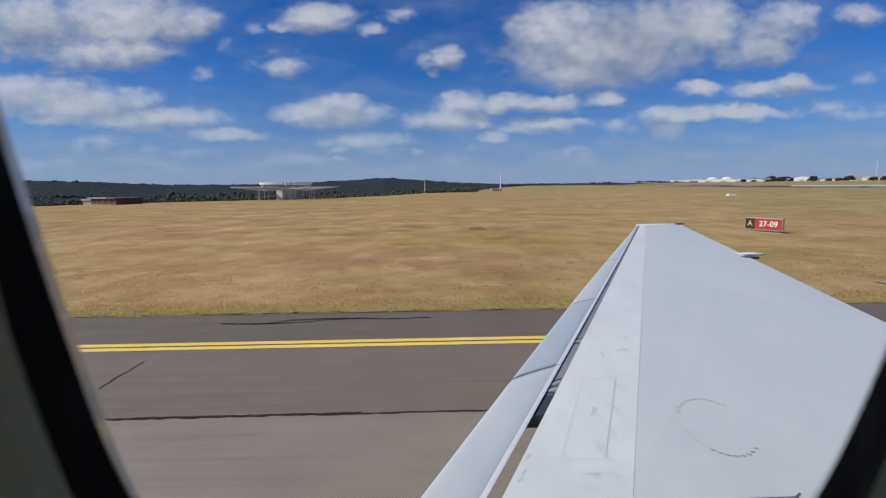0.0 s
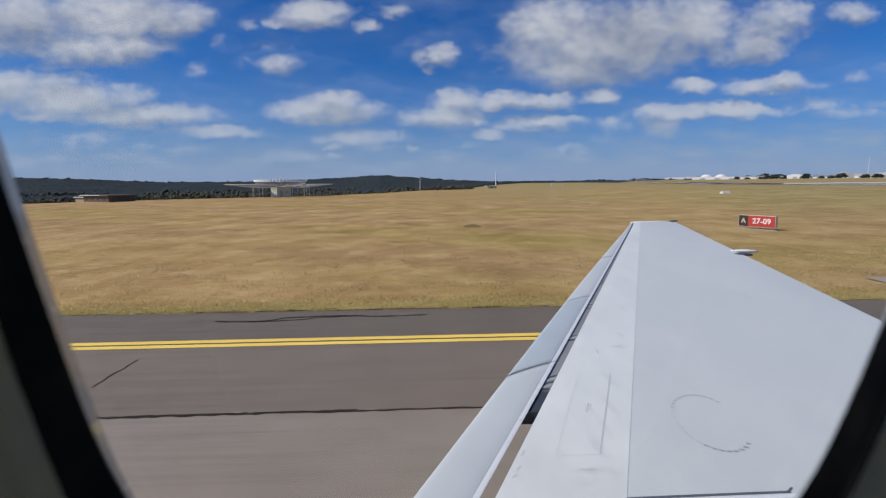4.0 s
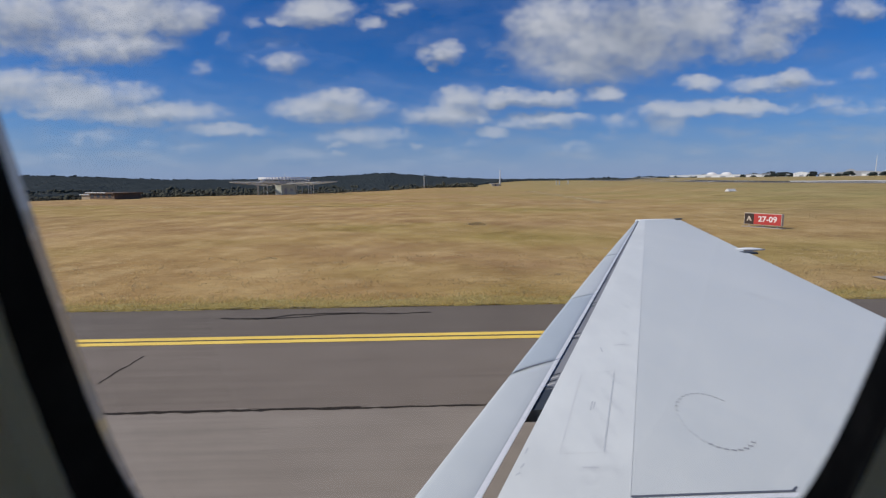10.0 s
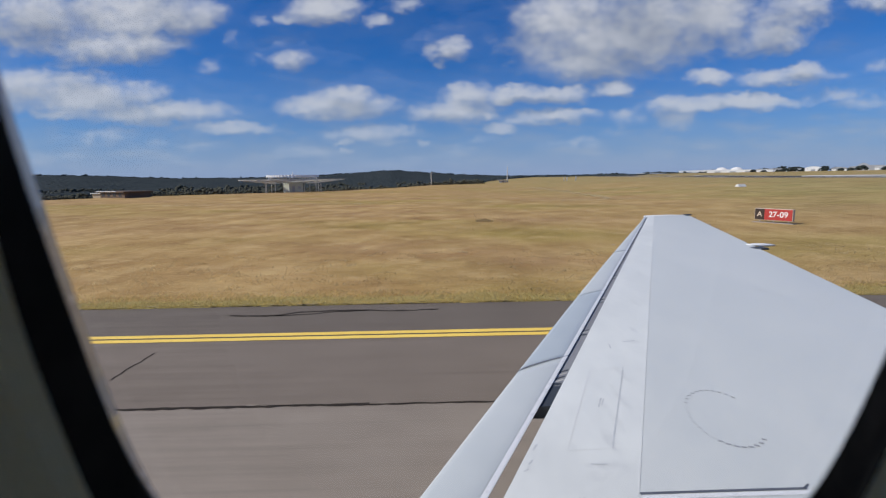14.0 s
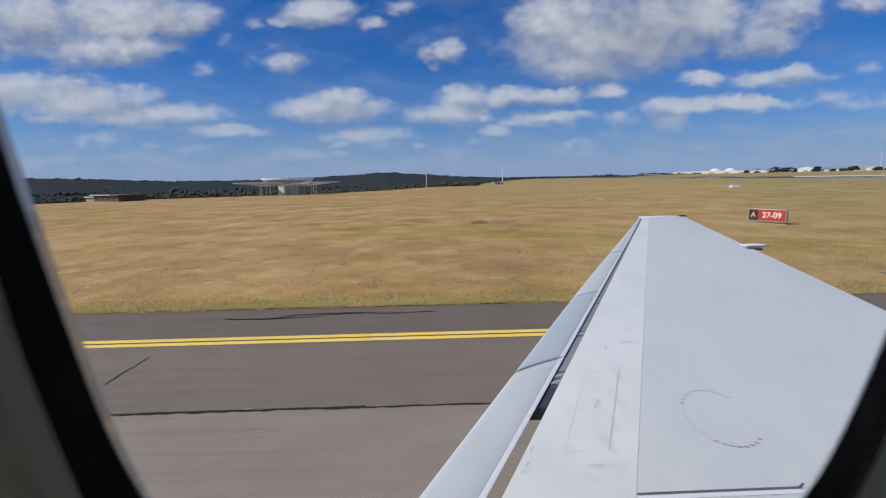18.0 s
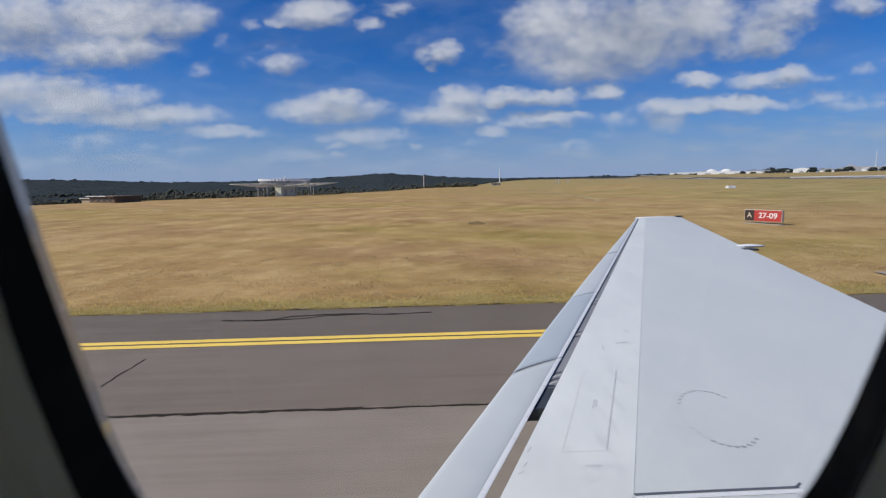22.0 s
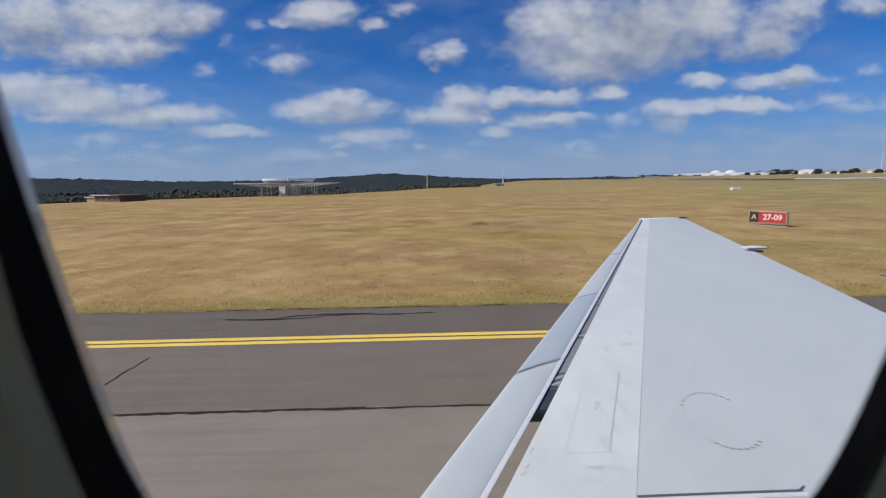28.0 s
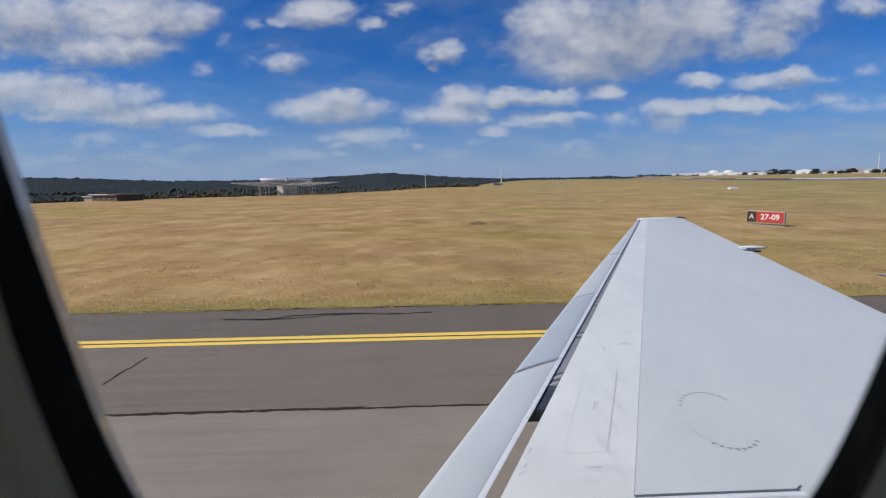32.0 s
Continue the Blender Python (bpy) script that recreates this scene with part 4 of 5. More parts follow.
# inboard seal strip across the skin, with a bright lip
strip_on_wing("root_seal", line_pts((1.03, 2.222), (1.885, 2.218)), 0.018, MAT_DARKLINE, 0.002, "dark sealant strip at the wing root")
strip_on_wing("root_lip", line_pts((1.03, 2.192), (1.90, 2.188)), 0.030, MAT_EDGE, 0.002)
strip_on_wing("root_seal", line_pts((1.878, 2.222), (1.915, 2.246), 3), 0.010, MAT_DARKLINE, 0.004)
strip_on_wing("spar_seam", line_pts((spar(2.22) , 2.22), (spar(12.4), 12.4), 30), 0.0025, MAT_FAINT, 0.0020)
# lens-shaped access panel on the leading skin
ACC = ((1.220, 3.612), (1.507, 3.668), (1.030, 2.602), (0.764, 2.604))
for k in range(4):
    strip_on_wing("access_seam", line_pts(ACC[k], ACC[(k + 1) % 4], 8), 0.005, MAT_SCUFF if k == 1 else MAT_FAINT, 0.0022)
strip_on_wing("access_seam", line_pts((1.49, 3.62), (1.045, 2.64), 10), 0.010, MAT_SCUFF, 0.0026)
for a, b, w in (((1.109, 3.073), (1.166, 3.192), 0.012), ((1.71, 4.186), (1.832, 4.206), 0.016), ((1.135, 3.09), (1.18, 3.18), 0.008),
                ((3.98, 5.75), (4.10, 5.50), 0.012), ((4.45, 5.20), (4.50, 5.12), 0.014), ((0.565, 2.62), (0.60, 2.68), 0.012),
                ((3.35, 8.9), (3.42, 8.88), 0.02), ((5.3, 9.7), (5.42, 9.65), 0.02), ((4.72, 8.0), (4.76, 7.85), 0.016),
                ((0.86, 2.47), (0.95, 2.465), 0.012), ((4.3, 5.9), (4.34, 5.8), 0.012), ((1.55, 4.05), (1.57, 4.15), 0.012),
                ((0.515, 2.49), (0.545, 2.53), 0.012), ((0.475, 2.43), (0.505, 2.45), 0.012),
                ((1.74, 5.48), (1.81, 5.43), 0.015), ((4.41, 5.37), (4.35, 5.20), 0.020), ((3.71, 4.07), (3.70, 4.00), 0.015)):
    strip_on_wing("scuff", line_pts(a, b, 3), w, MAT_SCUFF, 0.0026)
# ring of fasteners round the fuel access plate, those the dirt has darkened
for i in range(34):
    q = 2 * math.pi * i / 34
    x, y = 1.873 + 0.2047 * math.cos(q) + 0.1003 * math.sin(q), 2.913 - 0.0613 * math.cos(q) + 0.335 * math.sin(q)
    deg = math.degrees(q) % 360
    dark = 235 < deg < 320
    if not (dark or 45 < deg < 235 or deg > 345):
        continue
    ln = 0.0125 if dark else 0.010
    strip_on_wing("fastener", line_pts((x - ln, y + 0.006), (x + ln, y - 0.006), 1), 0.018 if dark else 0.014, MAT_RIVET if dark or 50 < deg < 165 else MAT_SCUFF, 0.0015)


SKEW = 0.56      # the slat ends are cut square to the leading edge


def slat(y0, y1, name, label, mat):
    top = new(name)
    top.parent = jet
    tagged(top, label)
    rows, lip = [], []
    n = 24
    for i in range(n + 1):
        y = y0 + (y1 - y0) * i / n
        a = slat_nose(y)
        b = (0.269 + (y - 2.262 - SKEW * a) * 0.5215) / (1 - SKEW * 0.5215)
        w, z = b - a, 0.0
        sec = [(b - 0.020, -0.006), (a + 0.86 * w, 0.004), (a + 0.70 * w, 0.008), (a + 0.5 * w, 0.010), (a + 0.3 * w, 0.008), (a + 0.15 * w, 0.006), (a + 0.05 * w, 0.002),
               (a + 0.002, -0.008), (a - 0.006, -0.030), (a + 0.03, -0.11), (a + 0.3 * w, -0.14), (a + 0.7 * w, -0.08), (b - 0.05 * w - 0.02, -0.016)]
        rows.append([(x, y + SKEW * (x - a), deck(y + SKEW * (x - a)) + h) for x, h in sec])
        lip.append([(x, y + SKEW * (x - a), deck(y + SKEW * (x - a)) + h) for x, h in ((b - 0.035 * w - 0.034, 0.0055), (b - 0.018, 0.0045), (b, 0.0025), (b - 0.002, -0.005), (b - 0.05, -0.008))])
    v, f = loft(rows, True, True)
    put("slat_body", v, f, mat, top, smooth=True)
    v, f = loft(lip, True, True)
    put("slat_lip", v, f, MAT_EDGE, top, "bright trailing lip of the slat")


slat(0.24, 3.655, "inboard_slat", "extended inboard slat, pale grey paint", MAT_SLAT)
slat(3.670, 5.60, "outboard_slat", "extended outboard slat, grey paint with the sky's blue reflection put into it", MAT_SLATSKY)
slat(5.61, 8.0, "outboard_slat", "extended outboard slat, grey paint", MAT_SLAT)
slat(8.015, 12.40, "outboard_slat", "extended outboard slat, grey paint", MAT_SLAT)
# dark rubber seal in the slat joint
a, b = slat_nose(3.6625), slat_tail(3.9) - 0.06
rows = []
for k in range(9):
    x = a + (b - a) * k / 8
    y = 3.6625 + SKEW * (x - a)
    h = -0.004 if k == 0 else 0.011 * math.sin(math.pi * (k + 1) / 10) + 0.002
    rows.append([(x - 0.004, y - 0.014, deck(y) + h), (x + 0.004, y + 0.014, deck(y) + h)])
v, f = loft(rows)
put("slat_joint_seal", v, f, MAT_LINE, jet, "dark seal between the slats")
# cove of the fixed leading edge, gap shade put into its grey, in lengths between the slat tracks
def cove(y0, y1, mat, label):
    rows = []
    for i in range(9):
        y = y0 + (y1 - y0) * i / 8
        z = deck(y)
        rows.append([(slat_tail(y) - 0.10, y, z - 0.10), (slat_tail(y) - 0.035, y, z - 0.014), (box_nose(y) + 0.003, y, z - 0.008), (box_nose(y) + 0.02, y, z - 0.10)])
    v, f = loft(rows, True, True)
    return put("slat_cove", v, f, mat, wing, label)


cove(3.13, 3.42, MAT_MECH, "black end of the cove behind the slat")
cove(3.42, 3.66, MAT_COVESHADE, "cove strip behind the slat, the gap's shade put into its grey")
cove(3.66, 4.35, MAT_COVESHADE, "cove strip behind the slat, the gap's shade put into its grey")
cove(4.35, 5.2, MAT_COVESHADE, "cove strip behind the slat, the gap's shade put into its grey")
cove(5.2, 6.3, MAT_COVESHADE, "cove strip behind the slat, the gap's shade put into its grey")
cove(6.3, 12.4, MAT_COVESHADE, "cove strip behind the slat, the gap's shade put into its grey")
for y, n in ((3.44, 4), (4.42, 2), (5.40, 3), (6.45, 2), (7.4, 2), (8.9, 2), (10.4, 2)):
    x0, x1 = slat_tail(y) - 0.03, box_nose(y) - 0.002
    bm = bmesh.new()
    box(bm, x0, y - 0.012, deck(y) - 0.06, x1, y + 0.03, deck(y) - 0.008, 0.004)
    track = part("slat_track", bm, MAT_MECH, jet, "dark slat track in the gap")
    for k in range(n):
        yy = y + 0.055 + 0.055 * k
        bm = bmesh.new()
        tube(bm, (slat_tail(yy) - 0.02, yy - 0.02, deck(yy) - 0.018), (box_nose(yy) - 0.004, yy + 0.02, deck(yy) - 0.012), 0.009, None, 8)
        part("track_roller", bm, MAT_MECH if k % 2 else MAT_GALV, track)


# ---- cabin side with its window ----
def side_at(y, z):
    """The cabin side leans inwards as it rises."""
    return min(y + 0.22, y - 0.262 * (z - 3.2))


def oval(cx, cz, a, b, p, y, n=96):
    out = []
    for i in range(n):
        q = 2 * math.pi * i / n
        c, s = math.cos(q), math.sin(q)
        z = cz + b * math.copysign(abs(s) ** (2 / p), s)
        out.append((cx + a * math.copysign(abs(c) ** (2 / p), c), side_at(y, z), z))
    return out


RING_OUT = (0.0224, 3.2767, 0.1328, 0.1673, 3.577)
RING_SEAL = (0.0200, 3.2795, 0.1220, 0.1461, 3.520)
RING_PANEL = (0.0136, 3.2440, 0.0973, 0.1310, 2.610)


def grown(r, d):
    return (r[0], r[1], r[2] + d, r[3] + d, r[4])


window_1 = tagged(new("window_1"), "rounded cabin window with a black seal and pale reveal", "window", kind="structure")
v, f = loft([oval(*RING_SEAL, 0.1505), oval(*grown(RING_SEAL, 0.008), 0.158), oval(*RING_OUT, 0.165), oval(*grown(RING_OUT, 0.030), 0.186)], True)
put("window_reveal", v, f, MAT_RIM, window_1, "pale grey reveal outside the seal", smooth=True)
v, f = loft([oval(*RING_PANEL, 0.1155), oval(*grown(RING_PANEL, 0.004), 0.119), oval(*grown(RING_PANEL, 0.012), 0.128),
             oval(0.0180, 3.2700, 0.1135, 0.1410, 3.3, 0.143), oval(*RING_SEAL, 0.150), oval(*grown(RING_SEAL, 0.02), 0.152), oval(*grown(RING_PANEL, 0.05), 0.118)], True)
put("window_seal", v, f, MAT_SEAL, window_1, "black rubber seal", smooth=True)
ring = oval(*grown(RING_SEAL, 0.006), 0.156)
pane = put("pane", ring, [tuple(range(len(ring)))], MAT_PANE, window_1, "clear acrylic pane")
pane.visible_shadow = False
# side wall panel inside the cabin, with the opening through it
hole = oval(*RING_PANEL, 0.115)
lipr = oval(*grown(RING_PANEL, 0.004), 0.1115)
wide = oval(*grown(RING_PANEL, 0.03), 0.110)
outer = [(max(-0.42, min(0.42, p[0] * 80)), side_at(0.108, max(2.76, min(3.64, 3.23 + (p[2] - 3.23) * 40))), max(2.76, min(3.64, 3.23 + (p[2] - 3.23) * 40))) for p in hole]
v, f = loft([hole, lipr, wide, outer], True)
wall = put("wall_cabin", v, [q[::-1] for q in f], MAT_WALL)
tagged(wall, "grey-green cabin side wall panel in shade", "wall", kind="structure")
skin_in = oval(*grown(RING_OUT, 0.030), 0.186)
outer = [(max(-0.46, min(0.46, p[0] * 80)), side_at(0.20, max(2.74, min(3.72, 3.26 + (p[2] - 3.26) * 40))), max(2.74, min(3.72, 3.26 + (p[2] - 3.26) * 40))) for p in skin_in]
v, f = loft([skin_in, oval(*grown(RING_OUT, 0.050), 0.20), outer], True)
put("wall_fuselage", v, f, MAT_SKIN)
tagged(bpy.data.objects["wall_fuselage"], "grey fuselage skin outside the window", "wall", kind="structure")
# the round body: outer skin and inner lining, open at the row of far windows
BODY_Y, BODY_Z = -1.64, 2.72


def shell(name, radius, gap, mat, label, category):
    n, m = 44, 96
    rows = [[(-4.4 + 0.2 * i, BODY_Y + radius * math.cos(2 * math.pi * j / m), BODY_Z + radius * math.sin(2 * math.pi * j / m)) for j in range(m)] for i in range(n + 1)]
    verts, faces = loft(rows, True)
    kept = []
    for k, q in enumerate(faces):
        i, j = divmod(k, m)
        x, deg = -4.3 + 0.2 * i, 360 * (j + 0.5) / m
        near_open = abs(x) < gap and 3.75 < deg < 26.25
        far_open = 150 < deg < 172.5 and i % 3 != 0
        if not (near_open or far_open):
            kept.append(q)
    return tagged(put(name, verts, kept, mat, smooth=True), label, category, kind="structure")


shell("wall_skin", 1.95, 0.4, MAT_SKIN, "pale grey round fuselage skin", "wall")
shell("wall_lining", 1.86, 0.3, MAT_CABIN, "plain dim cabin lining with window openings", "wall")
for name, x0 in (("wall_front", -4.5), ("wall_rear", 4.4)):
    bm = bmesh.new()
    tube(bm, (x0, BODY_Y, BODY_Z), (x0 + 0.1, BODY_Y, BODY_Z), 1.95, None, 96)
    tagged(part(name, bm, MAT_CABIN), "plain dim cabin lining", "wall", kind="structure")
for name, q in (("floor", (-4.4, -3.40, 2.15, 4.4, 0.12, 2.25)), ("ceiling", (-4.4, -2.60, 4.25, 4.4, -0.68, 4.33))):
    bm = bmesh.new()
    box(bm, *q)
    tagged(part(name, bm, MAT_CABIN), "plain dim cabin lining", name, kind="structure")


# ================= things on the field =================
def lathe(profile, seg=16):
    rows = [[(r * math.cos(2 * math.pi * j / seg), r * math.sin(2 * math.pi * j / seg), z) for j in range(seg)] for r, z in profile]
    return loft(rows, True, True)


def glyphs(text, size, mat, parent, m, name="lettering"):
    cu = bpy.data.curves.new(name, "FONT")
    cu.body, cu.size, cu.extrude, cu.align_x, cu.align_y = text, size, 0.004, "CENTER", "CENTER"
    cu.offset = 0.010
    tmp = bpy.data.objects.new(name, cu)
    scene.collection.objects.link(tmp)
    me = bpy.data.meshes.new_from_object(tmp.evaluated_get(bpy.context.evaluated_depsgraph_get()))
    bpy.data.objects.remove(tmp)
    me.materials.append(mat)
    ob = new(name, me)
    ob.parent = parent
    ob.matrix_basis = m
    return ob


# mandatory sign: black panel with A, red panel with 27-09
a, b = Vector((10.06 + GO, 33.51)), Vector((11.13 + GO, 31.29))
d = b - a
sign = thing("runway_sign", "red and black lit runway sign on a low concrete base", "sign", (a.x, a.y, land(a.x, a.y)), math.degrees(math.atan2(d.y, d.x)))
L = d.length
bm = bmesh.new()
box(bm, -0.1, -0.2, -0.05, L + 0.1, 0.25, 0.02, 0.01)
part("base", bm, MAT_PAD, sign, "low grey concrete base")
for x in (0.3, L / 2, L - 0.3):
    bm = bmesh.new()
    tube(bm, (x, 0.02, 0.05), (x, 0.02, 0.17), 0.035)
    part("leg", bm, MAT_GALV, sign)
bm = bmesh.new()
box(bm, 0, -0.10, 0.16, L, 0.14, 0.96, 0.015)
part("case", bm, MAT_SIGNEDGE, sign, "buff painted sign case")
bm = bmesh.new()
box(bm, 0.03, -0.115, 0.19, 0.66, -0.10, 0.93, 0.004)
black = part("black_panel", bm, MAT_SIGNBLACK, sign, "black panel with yellowish A")
bm = bmesh.new()
box(bm, 0.67, -0.115, 0.19, L - 0.03, -0.10, 0.93, 0.004)
red = part("red_panel", bm, MAT_RED, sign, "red panel with white 27-09")
glyphs("A", 0.46, MAT_SIGNEDGE, black, pose(0.35, -0.117, 0.56, 90, 0, 0))
glyphs("27-09", 0.53, MAT_SIGNWHITE, red, pose((0.67 + L) / 2, -0.117, 0.56, 90, 0, 0))


def guard_light(x, y, turn, first=None):
    if first is not None:
        return copy_thing(first, pose(x, y, land(x, y) + 0.008, 0, 0, turn))
    t = thing("guard_light", "twin brown guard lights on a white stem beside the taxiway", "light", (x, y, land(x, y) + 0.008), turn, "guard lights beside the taxiway")
    v, f = lathe(((0.14, 0.0), (0.14, 0.015), (0.07, 0.03), (0.05, 0.12), (0.045, 0.26), (0.06, 0.30)))
    put("stem", v, f, MAT_SIGNWHITE, t, "white stem with flange", True)
    for k, (dx, dz, ang) in enumerate(((-0.09, 0.45, 25), (0.085, 0.40, -14))):
        bm = bmesh.new()
        m = Matrix.Translation((dx, 0, dz)) @ pose(0, 0, 0, 0, ang, 0)
        bmesh.ops.create_cube(bm, size=1, matrix=m @ Matrix.Diagonal((0.14, 0.17, 0.23, 1)))
        bmesh.ops.bevel(bm, geom=list(bm.edges), offset=0.03, segments=2, affect="EDGES")
        hsg = part("housing", bm, MAT_LAMP, t, "brown lamp housing")
        bm = bmesh.new()
        tube(bm, (dx - 0.06, 0, dz), (dx - 0.085, 0, dz), 0.065, None, 16)
        part("lens", bm, MAT_LENS, hsg)
        bm = bmesh.new()
        box(bm, dx - 0.16, -0.085, dz + 0.085, dx - 0.05, 0.085, dz + 0.105, 0.008)
        part("visor", bm, MAT_LAMP, hsg)
    bm = bmesh.new()
    box(bm, -0.16, -0.03, 0.28, 0.14, 0.03, 0.32, 0.008)
    part("crossbar", bm, MAT_GALV, t)
    return t


def pad(x0, x1, y1, skew):
    p = sheet("pavement", ((x0, EDGE_Y + 0.002), (x1, EDGE_Y + 0.002), (x1 + skew, y1), (x0 + skew, y1)), MAT_PAD, 0.008, step=1.2)
    return tagged(p, "small pale paved pad for a guard light", "pavement", kind="structure")


pad(PAD_A, PAD_B, 15.55, 0.2)
light1 = guard_light(3.07 + GO, 14.83, 20)
pad(HX - 0.75, HX + 0.85, 15.4, 0.1)
guard_light(HX + 0.1, 14.6, 20, light1)

# timber-faced marker box beside the taxiway
t = thing("marker_box", "weathered timber box on a dark scorched patch of grass", "box", (36.5, 31.5, land(36.5, 31.5)), 14)
bm = bmesh.new()
box(bm, -0.35, -0.45, 0, 0.35, 0.45, 0.86, 0.03)
part("body", bm, MAT_WOODPOST, t)
for k in range(5):
    bm = bmesh.new()
    box(bm, -0.375, -0.45 + 0.182 * k, 0.03, -0.352, -0.28 + 0.182 * k, 0.84, 0.006)
    part("board", bm, MAT_WOODPOST, t)
bm = bmesh.new()
box(bm, -0.40, -0.50, 0.86, 0.40, 0.50, 0.91, 0.012)
part("lid", bm, MAT_WOODPOST, t)


# white gable markers
def gable(x, y, turn, first=None):
    if first:
        return copy_thing(first, pose(x, y, land(x, y), 0, 0, turn))
    t = thing("gable_marker", "white tent-shaped strip marker lying in the grass", "marker", (x, y, land(x, y)), turn, "white strip markers")
    v = [(-1.0, -0.45, 0), (1.0, -0.45, 0), (1.0, 0.45, 0), (-1.0, 0.45, 0), (-0.92, -0.06, 0.46), (0.92, -0.06, 0.46), (0.92, 0.06, 0.46), (-0.92, 0.06, 0.46)]
    put("cover", v, [(0, 1, 5, 4), (2, 3, 7, 6), (4, 5, 6, 7), (0, 4, 7, 3), (1, 2, 6, 5), (3, 2, 1, 0)], MAT_WHITE, t)
    for sx in (-0.8, 0.8):
        bm = bmesh.new()
        box(bm, sx - 0.04, -0.5, 0.0, sx + 0.04, 0.5, 0.04)
        part("foot", bm, MAT_GALV, t)
    return t


g1 = gable(55.6, 86.4, 20)
for x, y in ((-110, 240), (228, 60)):
    gable(x, y, 20, g1)


def marker_post(x, y, h, first=None):
    if first:
        return copy_thing(first, pose(x, y, land(x, y)))
    t = thing("marker_post", "white marker board standing in the grass", "post", (x, y, land(x, y)), 0, "white marker posts")
    bm = bmesh.new()
    box(bm, -0.28, -0.06, 0, 0.28, 0.06, h, 0.03)
    part("post", bm, MAT_WHITE, t)
    bm = bmesh.new()
    box(bm, -0.2, -0.2, -0.02, 0.2, 0.2, 0.05, 0.02)
    part("footing", bm, MAT_CONCRETE, t)
    return t


# dark tussock with a short post in it
t = thing("grass_tussock", "dark brown grass tussock round a short post", "grass", (4.0, 37.5, land(4.0, 37.5) - 0.03))
rnd = random.Random(31)
verts, faces = [], []
for k in range(420):
    q, rr = rnd.uniform(0, 6.283), rnd.uniform(0, 1) ** 0.7 * 0.75
    x, y, h = rr * math.cos(q) * 0.9, rr * math.sin(q), rnd.uniform(0.10, 0.30) * (1 - rr * 0.8)
    n = len(verts)
    verts += [(x - 0.03, y, 0), (x + 0.03, y, 0), (x + rnd.uniform(-0.12, 0.12), y + rnd.uniform(-0.1, 0.1), h)]
    faces.append((n, n + 1, n + 2))
put("blades", verts, faces, MAT_BLADE, t)
p1 = marker_post(78.6, 289, 2.5)
for x, y in ((80.4, 289), (86.6, 292)):
    marker_post(x, y, 2.5, p1)


def mast(x, y, h, r, label):
    t = thing("radio_mast", label, "mast", (x, y, land(x, y)))
    v, f = lathe(((r * 1.2, 0), (r, 1.0), (r * 0.7, h * 0.6), (r * 0.35, h)), 10)
    put("pole", v, f, MAT_WHITE, t, smooth=True)
    for k in range(3):
        bm = bmesh.new()
        z = h * (0.72 + 0.12 * k)
        tube(bm, (-0.6, 0, z), (0.6, 0, z), 0.05)
        part("crossarm", bm, MAT_GALV, t)
    bm = bmesh.new()
    box(bm, -0.8, -0.8, 0, 0.8, 0.8, 0.25, 0.05)
    part("footing", bm, MAT_CONCRETE, t)
    return t


mast(52.2, 338, 11.0, 0.42, "tall white radio mast on the grass crest")
mast(-0.6, 274, 7.4, 0.22, "thin white pole on the grass crest")
t = thing("equipment_hut", "small white equipment hut beside the mast", "hut", (48.6, 336, land(48.6, 336)), 8)
bm = bmesh.new()
box(bm, -2.2, -1.5, 0, 2.2, 1.5, 1.5, 0.03)
part("wall", bm, MAT_GALV, t)
bm = bmesh.new()
box(bm, -3.6, -2.0, 1.5, 3.6, 2.0, 1.75, 0.05)
part("roof", bm, MAT_WHITE, t)
bm = bmesh.new()
box(bm, -0.5, -1.53, 0.05, 0.4, -1.5, 1.4, 0.01)
part("door", bm, MAT_BRICK, t)


